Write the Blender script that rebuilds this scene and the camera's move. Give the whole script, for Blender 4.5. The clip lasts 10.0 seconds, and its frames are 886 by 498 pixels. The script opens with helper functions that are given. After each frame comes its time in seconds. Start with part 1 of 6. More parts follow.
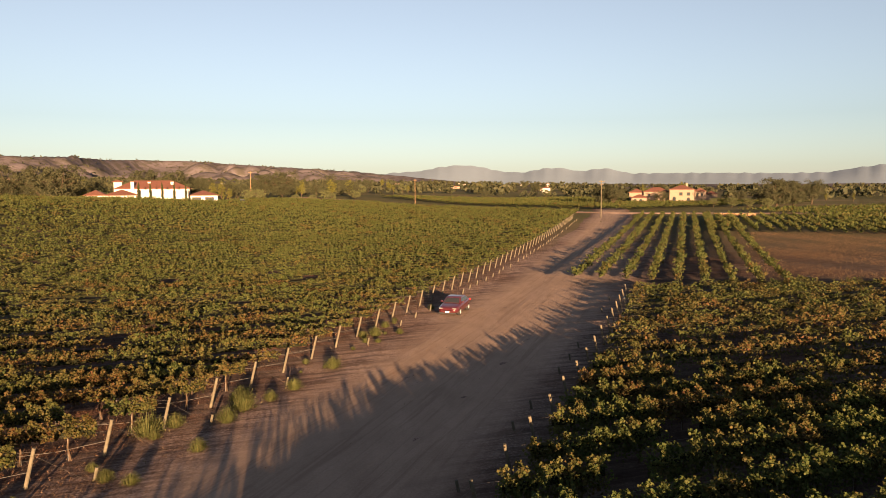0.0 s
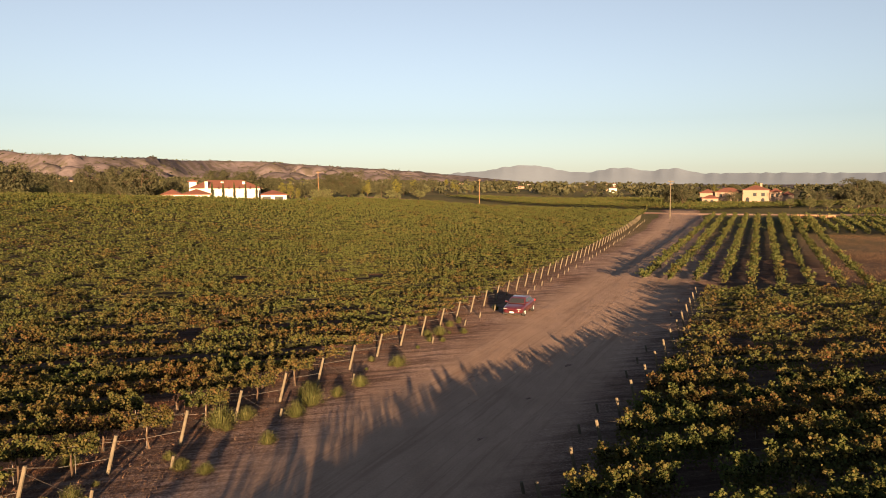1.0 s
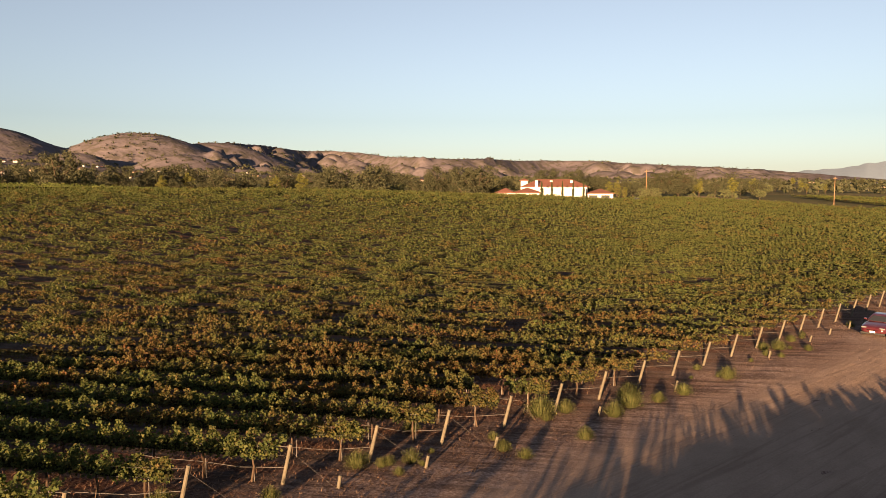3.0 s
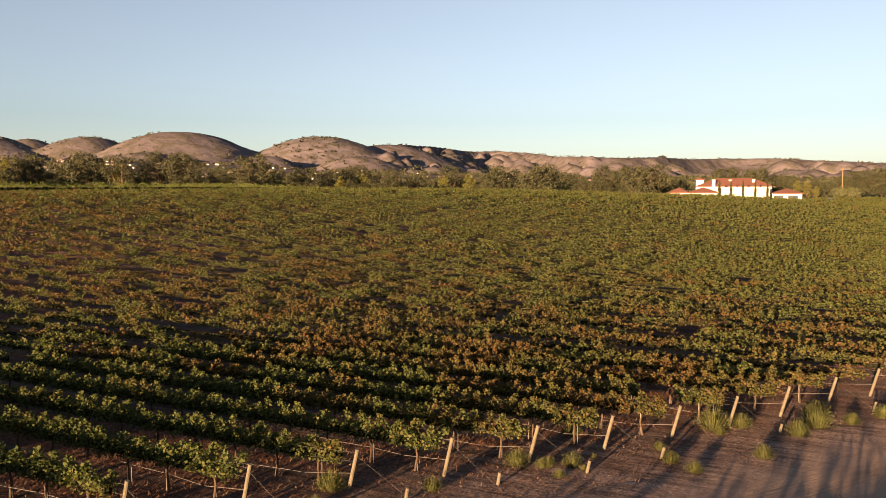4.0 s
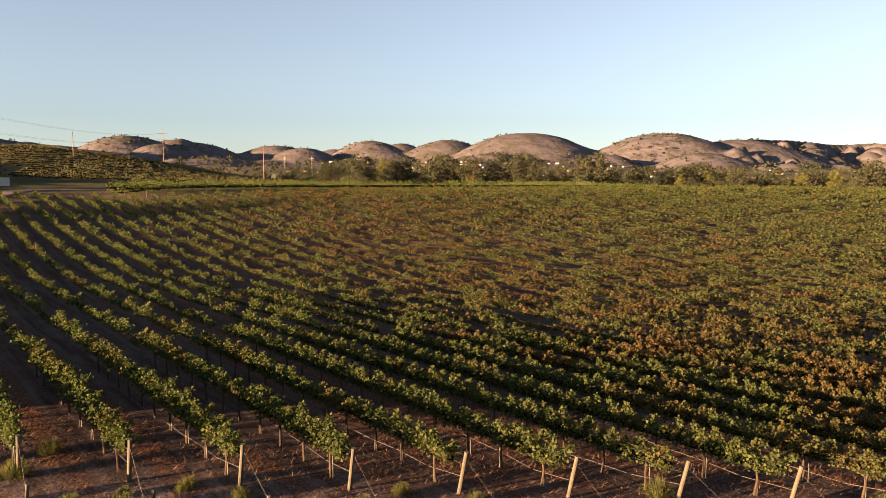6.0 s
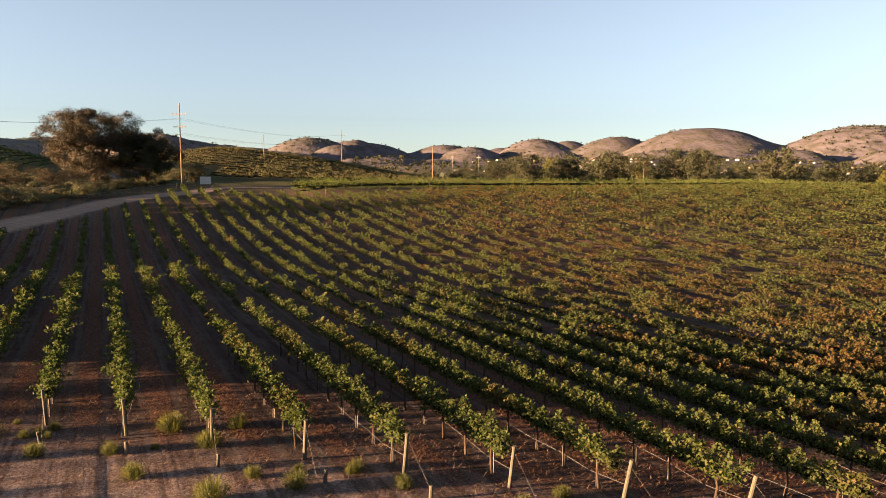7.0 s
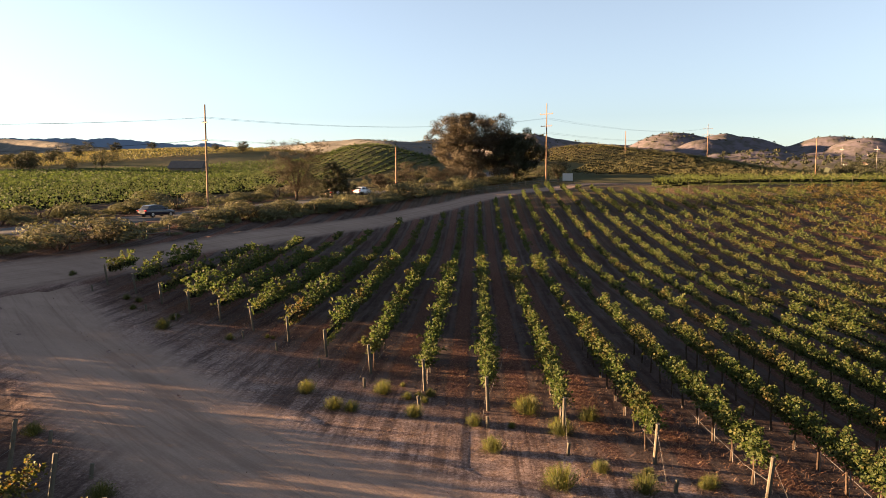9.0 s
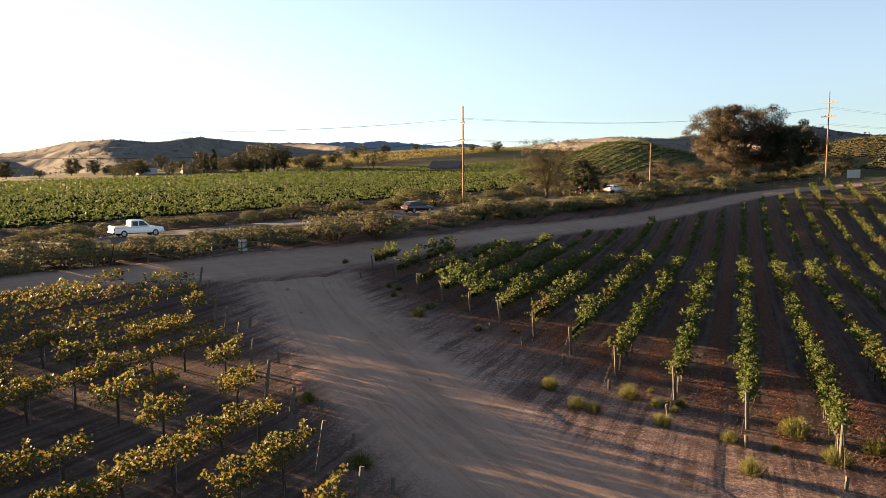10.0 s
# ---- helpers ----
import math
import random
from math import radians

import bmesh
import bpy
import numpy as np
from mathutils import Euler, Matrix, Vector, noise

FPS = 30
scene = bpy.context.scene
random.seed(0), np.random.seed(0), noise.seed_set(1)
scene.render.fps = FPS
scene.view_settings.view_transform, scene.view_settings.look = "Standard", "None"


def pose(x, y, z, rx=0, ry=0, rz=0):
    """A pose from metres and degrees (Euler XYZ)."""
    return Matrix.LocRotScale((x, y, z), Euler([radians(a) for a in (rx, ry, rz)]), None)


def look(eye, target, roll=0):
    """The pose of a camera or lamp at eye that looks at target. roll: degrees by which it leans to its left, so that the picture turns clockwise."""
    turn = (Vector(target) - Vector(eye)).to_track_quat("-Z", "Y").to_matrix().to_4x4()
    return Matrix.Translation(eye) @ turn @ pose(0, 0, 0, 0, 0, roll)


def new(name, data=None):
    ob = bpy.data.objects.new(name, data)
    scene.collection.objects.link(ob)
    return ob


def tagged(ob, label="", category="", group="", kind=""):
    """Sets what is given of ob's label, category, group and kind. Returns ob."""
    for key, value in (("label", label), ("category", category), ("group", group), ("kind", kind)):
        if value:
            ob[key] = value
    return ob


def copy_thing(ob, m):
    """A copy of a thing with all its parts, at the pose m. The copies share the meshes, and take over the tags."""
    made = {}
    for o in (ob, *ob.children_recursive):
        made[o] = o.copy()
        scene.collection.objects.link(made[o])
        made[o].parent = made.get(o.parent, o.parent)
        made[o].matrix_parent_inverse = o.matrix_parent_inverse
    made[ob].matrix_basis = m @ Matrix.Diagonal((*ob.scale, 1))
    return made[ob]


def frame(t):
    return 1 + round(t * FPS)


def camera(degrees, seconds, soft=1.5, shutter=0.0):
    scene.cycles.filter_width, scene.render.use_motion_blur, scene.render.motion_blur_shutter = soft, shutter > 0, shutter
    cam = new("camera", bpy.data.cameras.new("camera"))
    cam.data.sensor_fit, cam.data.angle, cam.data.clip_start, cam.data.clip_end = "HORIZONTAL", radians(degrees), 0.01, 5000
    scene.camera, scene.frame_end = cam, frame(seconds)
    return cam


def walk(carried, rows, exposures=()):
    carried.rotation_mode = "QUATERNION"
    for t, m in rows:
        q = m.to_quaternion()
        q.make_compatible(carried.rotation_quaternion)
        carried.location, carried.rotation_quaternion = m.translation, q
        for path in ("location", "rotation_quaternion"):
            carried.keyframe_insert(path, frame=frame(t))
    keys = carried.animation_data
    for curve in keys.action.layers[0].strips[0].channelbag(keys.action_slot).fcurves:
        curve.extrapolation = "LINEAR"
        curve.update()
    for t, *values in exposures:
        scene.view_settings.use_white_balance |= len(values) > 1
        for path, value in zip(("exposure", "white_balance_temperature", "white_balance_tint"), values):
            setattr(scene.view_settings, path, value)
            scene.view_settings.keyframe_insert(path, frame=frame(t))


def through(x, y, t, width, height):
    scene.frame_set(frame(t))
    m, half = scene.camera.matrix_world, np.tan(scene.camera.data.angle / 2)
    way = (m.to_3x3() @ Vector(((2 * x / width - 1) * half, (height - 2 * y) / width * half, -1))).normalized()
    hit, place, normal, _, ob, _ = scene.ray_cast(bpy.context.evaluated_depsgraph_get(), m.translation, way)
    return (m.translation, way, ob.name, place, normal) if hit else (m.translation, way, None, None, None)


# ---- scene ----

# ---------------------------------------------------------------- camera
cam = camera(64.35, 10.0, 0.85)
EYE = 9.5
ROWS = [  # seconds, x, y, z from the eye's height, yaw to the left, pitch, roll
    (0.0, 0.000, -0.000, 0.000, 0.00, -5.12, -0.21),
    (0.5, -0.040, -0.011, -0.021, 1.35, -5.09, -0.14),
    (1.0, -0.119, 0.001, -0.010, 5.18, -5.11, -0.13),
    (1.5, -0.141, 0.047, -0.015, 11.21, -5.12, -0.09),
    (2.0, -0.194, 0.067, -0.055, 17.82, -5.11, -0.07),
    (2.5, -0.203, 0.072, -0.066, 24.51, -5.13, -0.05),
    (4.0, -0.211, 0.169, -0.137, 44.63, -5.12, -0.15),
    (4.5, -0.210, 0.170, -0.147, 51.35, -5.12, -0.14),
    (5.0, -0.249, 0.199, -0.159, 58.04, -5.16, -0.14),
    (5.5, -0.265, 0.195, -0.177, 64.75, -5.16, -0.09),
    (7.0, -0.547, 0.229, -0.276, 84.84, -5.30, -0.18),
    (7.5, -0.597, 0.205, -0.290, 91.51, -5.34, -0.11),
    (8.0, -0.659, 0.192, -0.299, 98.21, -5.39, -0.11),
    (8.5, -0.706, 0.177, -0.304, 104.98, -5.43, -0.12),
    (9.0, -0.794, 0.101, -0.328, 113.36, -5.48, -0.16),
    (9.5, -0.901, 0.031, -0.386, 123.31, -5.50, -0.18),
    (10.0, -1.069, -0.053, -0.458, 133.46, -5.51, -0.26),
]
walk(cam, [(t, pose(x, y, EYE + z, 90 + pitch, 0, yaw) @ pose(0, 0, 0, 0, 0, roll)) for t, x, y, z, yaw, pitch, roll in ROWS],
     [(0.0, 2.75, 6500, 10), (2.5, 2.72, 6500, 10), (4.5, 2.98, 6400, 10), (5.5, 3.14, 6350, 10), (7.0, 3.32, 6250, 9), (8.5, 3.5, 6200, 9), (9.3, 3.55, 6100, 8), (10.0, 3.52, 5950, 6)])

# ---------------------------------------------------------------- light
SUN_AZ, SUN_EL = 192.2, 6.2  # to the left of +y, above the horizon, in degrees
world = bpy.data.worlds.new("sky")
scene.world = world
world.use_nodes = True
sky = world.node_tree.nodes.new("ShaderNodeTexSky")
sky.sky_type = "NISHITA"
sky.sun_disc = False
sky.sun_elevation = radians(SUN_EL)
sky.sun_rotation = radians(360 - SUN_AZ)
sky.altitude, sky.air_density, sky.dust_density, sky.ozone_density = 250, 1.0, 0.4, 1.5
_nt = world.node_tree
_back = _nt.nodes["Background"]
_cool = _nt.nodes.new("ShaderNodeMix")  # the clear evening air: less yellow low down
_cool.data_type, _cool.blend_type = "RGBA", "MULTIPLY"
_cool.inputs[0].default_value, _cool.inputs[7].default_value = 1.0, (0.81, 0.925, 1.17, 1)
_nt.links.new(sky.outputs[0], _cool.inputs[6])
_pale = _nt.nodes.new("ShaderNodeHueSaturation")
_pale.inputs["Saturation"].default_value = 0.52
_nt.links.new(_cool.outputs[2], _pale.inputs["Color"])
_nt.links.new(_pale.outputs[0], _back.inputs[0])
_back.inputs[1].default_value = 0.0275

sun = new("sun", bpy.data.lights.new("sun", "SUN"))
sun.data.energy, sun.data.angle, sun.data.color = 5.0, radians(0.55), (1.0, 0.61, 0.31)
_a, _e = radians(SUN_AZ), radians(SUN_EL)
sun.matrix_world = look((-math.sin(_a) * math.cos(_e) * 50, math.cos(_a) * math.cos(_e) * 50, math.sin(_e) * 50 + 20), (0, 0, 20))

# ---------------------------------------------------------------- terrain
# The road runs north along +y; the vine rows of the main field run along ROW, with ACROSS at right angles to them.
ROW_AZ = radians(110.6)
ROW = (-math.sin(ROW_AZ), math.cos(ROW_AZ))
ACROSS = (-ROW[1], ROW[0])


def smooth(a, b, v):
    """0 at a, 1 at b, gliding between, for numbers and arrays."""
    u = np.clip((np.asarray(v, float) - a) / (b - a), 0, 1)
    return u * u * (3 - 2 * u)


def hump(x, y, az, dist, height, wide, deep):
    """A rounded hill: wide across the line of sight from the origin, deep along it."""
    a = radians(az)
    cx, cy = -math.sin(a), math.cos(a)
    u = (x * cy - y * cx) / wide
    v = (x * cx + y * cy - dist) / deep
    return height * np.exp(-0.5 * (u * u + v * v))


# the hills' skyline: azimuth and height of sight in degrees
SKYLINE = ((-60, 0.2), (-4, 0.2), (1, 0.7), (3.8, 1.0), (8.3, 1.4), (11.2, 1.6), (14.1, 1.75), (16.6, 1.9), (19.5, 2.1), (24, 2.17), (26.1, 2.2), (27.8, 2.42), (30.2, 2.33), (33, 2.5), (35.7, 2.5), (37.7, 2.82), (40, 2.95),
           (42.3, 2.93), (44.7, 3.32), (46.5, 3.5), (48.3, 3.58), (50.5, 3.4), (52.5, 3.2), (55, 2.6), (60, 2.2), (80, 2.1), (98, 2.6), (101, 2.8), (104, 3.1), (106, 3.6), (108, 3.6), (112, 3.3), (114.3, 3.25), (116, 2.95),
           (119.9, 3.25), (123, 3.05), (128, 2.5), (132, 2.4), (136, 2.3), (140, 2.5), (142.3, 2.84), (146, 2.9), (150, 3.15), (152.3, 3.37), (155.6, 2.86), (158.3, 3.1), (161.2, 2.76), (163.7, 2.2), (165.4, 1.95), (172, 1.7), (185, 1.5), (300, 0.3))
# the rounded hills before it: azimuth and height of sight in degrees, distance, half width in degrees
FOOT = ((-20, 0.0), (0, 0.2), (20, 0.7), (34, 0.9), (40, 1.15), (47, 1.2), (55, 1.55), (62, 2.1), (70, 2.2), (80, 2.2), (87, 2.0), (92, 1.7), (100, 1.0), (120, 0.0), (300, 0.0))  # the town's slope below them
DOMES = ((95.3, 3.5, 2100, 5.3), (93.1, 3.0, 1800, 3.6), (91.2, 3.42, 2300, 6.2), (89.3, 2.33, 1500, 6.0), (84.8, 3.22, 2300, 5.0), (82.6, 3.02, 2150, 4.4), (80.2, 2.93, 2900, 3.0),
         (77.3, 3.62, 2300, 4.8), (74.8, 3.42, 2650, 3.6), (76.3, 2.93, 1700, 4.6), (71.1, 3.68, 2250, 5.0), (64.8, 4.22, 2000, 7.6), (67.5, 2.7, 1650, 4.5), (54.3, 4.02, 2000, 7.2), (58.6, 2.5, 1650, 4.2), (49.0, 3.4, 2150, 6.5), (51.5, 2.5, 1650, 5.0))


_bump = np.random.default_rng(12)
for _ in range(95):  # folds of the long ridge: rounded spurs before and below its crest
    _az, _share = _bump.uniform(4, 54), _bump.uniform(0.45, 1.0)
    _sight = float(np.interp(_az, *zip(*SKYLINE)))
    _far = 2450 + 320 * math.sin(_az * 0.35) + 900 * float(np.clip((30 - _az) / 25, 0, 1))
    DOMES = DOMES + ((_az, _sight * _share + 0.04, _far - 1300 * (1 - _share), _bump.uniform(0.9, 2.2)),)

MOUNDS = ((102.5, 300, 12.5, 36, 55), (92.5, 340, 5.5, 30, 60), (119.4, 250, 10.5, 17, 40), (141, 620, 13.5, 130, 110), (127, 520, 14, 90, 90))  # low hills under vines: azimuth, distance, height, width, depth
_wave = np.random.default_rng(4)
WAVES = [(_wave.uniform(0, 6.3), 0.004 * 1.55 ** k, _wave.uniform(0, 6.3), 0.78 ** k) for k in range(11)]


def ripple(x, y):
    """Gullies and swells, about -1 to 1."""
    z = 0 * x
    for turn, pace, shift, size in WAVES:
        u = pace * 2 * (x * math.cos(turn * 3.7 + pace * 900) + y * math.sin(turn * 3.7 + pace * 900)) + shift
        z = z + size * (1 - 2 * np.abs(np.sin(u + 0.7 * np.sin(u * 0.37 + turn))))
    return z / 3.0


def field_edge(x, y):
    """How far west of the road the main field ends, below the bank."""
    return 127 + 0.7 * np.maximum(0, 0.2588 * x + 0.9659 * y + 42)


def ground_z(x, y):
    x, y = np.asarray(x, float), np.asarray(y, float)
    s = x * ACROSS[0] + y * ACROSS[1]
    base = np.where(s < 0, -1.5 * smooth(3, -38, s), 0.034 * np.minimum(s, 60))
    w = -x * math.sin(radians(75)) + y * math.cos(radians(75))
    rise = 8.6 * smooth(58, 146, w) * (1 - 0.62 * smooth(100, 250, y)) * smooth(900, 300, w)
    north = 2.5 * smooth(80, 260, y)
    edge = field_edge(x, y)
    bank = 0.7 * smooth(edge + 2, edge + 9, w) * smooth(150, 90, y) * smooth(-48, -28, y)
    main = base + rise + north + bank
    highway = np.clip(3.4 - 0.034 * (x + 30), 1.5, 9.0)
    t = smooth(-30, -64, y)
    z = main * (1 - t) + highway * t + 3.2 * smooth(-75, -330, y)
    for m in MOUNDS:
        z = z + hump(x, y, *m)
    far, az = np.hypot(x, y), np.degrees(np.arctan2(-x, y))
    return z + hill_z(x, y, far, az) if np.max(far) > 440 else z


def hill_z(x, y, far, az):
    """The hills round the valley: the long ridge, the town's slope and the rounded hills."""
    az = np.where(az < -60, az + 360, az)
    sight = sum(np.interp(az + o, *zip(*SKYLINE)) for o in (-0.5, 0, 0.5)) / 3
    wob = ripple(x * 0.7, y * 0.7)
    away = 2500 + 320 * np.sin(az * 0.35) + 900 * smooth(30, 5, az) + 700 * smooth(128, 140, az) - 600 * smooth(100, 107, az) * smooth(122, 115, az)
    top = away * np.tan(np.radians(sight)) + 5 - 4
    # the long ridge drops steeply from its crest, the rest rolls
    steep = smooth(54, 47, az)
    slope = steep * np.clip((far - away + 420) / 420, 0, 1) ** 1.1 + (1 - steep) * smooth(-560 - 340 * smooth(34, 48, az), 0, far - away)
    slope = slope * smooth(1300, 0, far - away)
    folds = smooth(0.02, 0.3, slope) * smooth(1.0, 0.85, slope)
    foot = np.interp(az, *zip(*FOOT))
    foot = (np.minimum(far, 1450) * np.tan(np.radians(foot)) + 5) * smooth(450, 1450, far) * smooth(4200, 3000, far) * (0.93 + 0.07 * wob)
    hills = np.maximum(foot, top * slope * (1 + 0.2 * wob * folds + 0.02 * ripple(x * 2.3, y * 2.3)))
    fine = 0.015 * ripple(x * 2.3, y * 2.3)
    for a, sight, d, wide in DOMES:
        r = 1.75 * d * math.tan(radians(wide))
        a = radians(a)
        u, v = (x * math.cos(a) + y * math.sin(a)) / r, (y * math.cos(a) - x * math.sin(a) - d) / (1.15 * r)
        q = np.clip(1 - u * u - v * v, 0, 1)
        hills = np.maximum(hills, (d * math.tan(radians(sight)) + 5) * q ** 2.2 * (1 + 0.16 * wob * smooth(1.0, 0.7, q) + fine))
    return hills

# ---------------------------------------------------------------- materials
def mat(name, build):
    m = bpy.data.materials.new(name)
    m.use_nodes = True
    nt = m.node_tree
    bsdf = nt.nodes["Principled BSDF"]
    bsdf.inputs["Specular IOR Level"].default_value = 0.3
    build(nt, bsdf)
    return m


def node(nt, kind, **values):
    n = nt.nodes.new("ShaderNode" + kind)
    for k, v in values.items():
        n.inputs[k.replace("_", " ")].default_value = v
    return n


def noise_at(nt, scale, detail=5, stretch=(1, 1, 1), rough=0.6):
    """Noise in the world's metres; returns its value socket."""
    geo = nt.nodes.new("ShaderNodeNewGeometry")
    mp = node(nt, "Mapping")
    mp.inputs["Scale"].default_value = stretch
    nt.links.new(geo.outputs["Position"], mp.inputs["Vector"])
    n = node(nt, "TexNoise", Scale=scale, Detail=detail, Roughness=rough)
    nt.links.new(mp.outputs[0], n.inputs["Vector"])
    return n.outputs[0]


def ramp(nt, value, stops):
    r = nt.nodes.new("ShaderNodeValToRGB")
    e = r.color_ramp.elements
    while len(e) < len(stops):
        e.new(0.5)
    for el, (p, c) in zip(e, stops):
        el.position, el.color = p, (*c, 1)
    nt.links.new(value, r.inputs[0])
    return r.outputs[0]


def blend(nt, fac, a, b, mode="MIX"):
    m = nt.nodes.new("ShaderNodeMix")
    m.data_type, m.blend_type = "RGBA", mode
    for sock, v in ((m.inputs[0], fac), (m.inputs[6], a), (m.inputs[7], b)):
        if hasattr(v, "is_linked"):
            nt.links.new(v, sock)
        else:
            sock.default_value = v if isinstance(v, float) else (*v, 1)
    return m.outputs[2]


def bump(nt, bsdf, value, strength=0.5, distance=0.05):
    b = node(nt, "Bump", Strength=strength, Distance=distance)
    nt.links.new(value, b.inputs["Height"])
    nt.links.new(b.outputs[0], bsdf.inputs["Normal"])


def plain(name, color, rough=0.6, metal=0.0, vary=0.15, scale=3.0, grain=0.1):
    """A surface of one colour with wear at two scales and a fine relief."""
    def build(nt, bsdf):
        big, small = noise_at(nt, scale, 4), noise_at(nt, scale * 14, 3)
        dark = tuple(c * (1 - vary * 1.6) for c in color)
        light = tuple(min(1, c * (1 + vary)) for c in color)
        c = ramp(nt, big, ((0.3, dark), (0.7, light)))
        c = blend(nt, 0.35, c, ramp(nt, small, ((0.3, dark), (0.7, light))))
        nt.links.new(c, bsdf.inputs["Base Color"])
        bsdf.inputs["Roughness"].default_value, bsdf.inputs["Metallic"].default_value = rough, metal
        if rough > 0.85:
            bsdf.inputs["Specular IOR Level"].default_value = 0.04
        if grain:
            bump(nt, bsdf, small, grain, 0.02)
    return mat(name, build)


def foliage(name, stops, patch=None, patch_scale=0.05, through=0.35, rough=0.7, warm_by=(1.6, 1.5, 0.8), drift=0.0):
    """Leaves: each leaf its own colour, drifting over the place, and light that shines through them."""
    def build(nt, bsdf):
        geo = nt.nodes.new("ShaderNodeNewGeometry")
        c = ramp(nt, geo.outputs["Random Per Island"], stops)
        if patch:
            where = noise_at(nt, patch_scale, 3, rough=0.6)
            if drift:  # more turned leaves in a belt along the northern row ends
                north = node(nt, "VectorMath")
                north.operation = "DOT_PRODUCT"
                north.inputs[1].default_value = (-0.15, 0.99, 0)
                nt.links.new(geo.outputs["Position"], north.inputs[0])
                rise = node(nt, "MapRange", From_Min=15.0, From_Max=31.0, To_Max=drift)
                fall = node(nt, "MapRange", From_Min=40.0, From_Max=90.0, To_Min=drift, To_Max=0.0)
                for end in (rise, fall):
                    nt.links.new(north.outputs["Value"], end.inputs[0])
                more = node(nt, "Math")
                more.operation = "MINIMUM"
                nt.links.new(rise.outputs[0], more.inputs[0])
                nt.links.new(fall.outputs[0], more.inputs[1])
                total = node(nt, "Math")
                total.operation = "ADD"
                nt.links.new(where, total.inputs[0])
                nt.links.new(more.outputs[0], total.inputs[1])
                where = total.outputs[0]
            f = ramp(nt, where, ((0.53, (0, 0, 0)), (0.73, (1, 1, 1))))
            c = blend(nt, f, c, ramp(nt, geo.outputs["Random Per Island"], patch))
        shade = ramp(nt, noise_at(nt, patch_scale * 9, 3), ((0.3, (0.75, 0.75, 0.75)), (0.7, (1.2, 1.2, 1.2))))
        c = blend(nt, 1.0, c, shade, "MULTIPLY")
        nt.links.new(c, bsdf.inputs["Base Color"])
        bsdf.inputs["Roughness"].default_value = rough
        bsdf.inputs["Specular IOR Level"].default_value = 0.12
        thin = nt.nodes.new("ShaderNodeBsdfTranslucent")
        warm = blend(nt, 1.0, c, warm_by, "MULTIPLY")
        nt.links.new(warm, thin.inputs[0])
        mix = node(nt, "MixShader", Fac=through)
        nt.links.new(bsdf.outputs[0], mix.inputs[1])
        nt.links.new(thin.outputs[0], mix.inputs[2])
        nt.links.new(mix.outputs[0], nt.nodes["Material Output"].inputs["Surface"])
    return mat(name, build)


VINE = foliage("vine_leaf", ((0.0, (0.036, 0.05, 0.015)), (0.5, (0.052, 0.062, 0.018)), (0.9, (0.07, 0.071, 0.022)), (1.0, (0.086, 0.073, 0.024))),
               ((0.0, (0.06, 0.054, 0.017)), (0.6, (0.074, 0.05, 0.018)), (1.0, (0.088, 0.04, 0.019))), 0.25, 0.36, 0.7, (1.25, 1.5, 1.0), 0.15)
CRESTVINE = foliage("crest_vine_leaf", ((0.0, (0.06, 0.076, 0.02)), (0.6, (0.09, 0.108, 0.028)), (1.0, (0.12, 0.125, 0.036))), None, 0.07, 0.3, 0.7, (1.35, 1.5, 0.8))
SOUTHVINE = foliage("south_vine_leaf", ((0.0, (0.042, 0.056, 0.02)), (0.6, (0.062, 0.078, 0.026)), (1.0, (0.085, 0.092, 0.034))), None, 0.07, 0.22, 0.8, (1.2, 1.35, 0.8))
RUSTVINE = foliage("rust_vine_leaf", ((0.0, (0.05, 0.06, 0.018)), (0.45, (0.075, 0.078, 0.022)), (0.8, (0.1, 0.078, 0.026)), (1.0, (0.11, 0.06, 0.024))), None, 0.2, 0.35, 0.7, (1.4, 1.3, 0.7))
HILLVINE = foliage("hill_vine_leaf", ((0.0, (0.065, 0.068, 0.032)), (0.6, (0.09, 0.086, 0.04)), (1.0, (0.12, 0.1, 0.05))), None, 0.05, 0.35)
OAK = foliage("oak_leaf", ((0.0, (0.024, 0.028, 0.015)), (0.6, (0.036, 0.038, 0.02)), (1.0, (0.052, 0.05, 0.027))), None, 0.05, 0.12)
BROWNOAK = foliage("brownish_oak_leaf", ((0.0, (0.03, 0.026, 0.016)), (0.6, (0.046, 0.037, 0.023)), (1.0, (0.066, 0.05, 0.032))), None, 0.07, 0.12)
OLIVE = foliage("olive_leaf", ((0.0, (0.055, 0.062, 0.028)), (1.0, (0.095, 0.1, 0.046))), None, 0.1, 0.25)
POPLAR = foliage("poplar_leaf", ((0.0, (0.065, 0.07, 0.018)), (1.0, (0.115, 0.11, 0.028))), None, 0.1, 0.3)
CYPRESS = foliage("cypress_leaf", ((0.0, (0.018, 0.026, 0.009)), (1.0, (0.035, 0.042, 0.015))), None, 0.2, 0.15)
BRUSH = foliage("brush_leaf", ((0.0, (0.07, 0.071, 0.034)), (1.0, (0.1, 0.097, 0.05))), ((0.0, (0.085, 0.07, 0.05)), (1.0, (0.115, 0.094, 0.068))), 0.16, 0.2, 0.9, (1.2, 1.15, 0.85))
WEED = foliage("weed_leaf", ((0.0, (0.045, 0.056, 0.018)), (0.6, (0.075, 0.082, 0.028)), (1.0, (0.12, 0.105, 0.045))), None, 0.2, 0.35)
DRYGRASS = foliage("dry_field_grass", ((0.0, (0.12, 0.07, 0.04)), (0.6, (0.18, 0.11, 0.06)), (1.0, (0.24, 0.16, 0.09))), None, 0.3, 0.2)
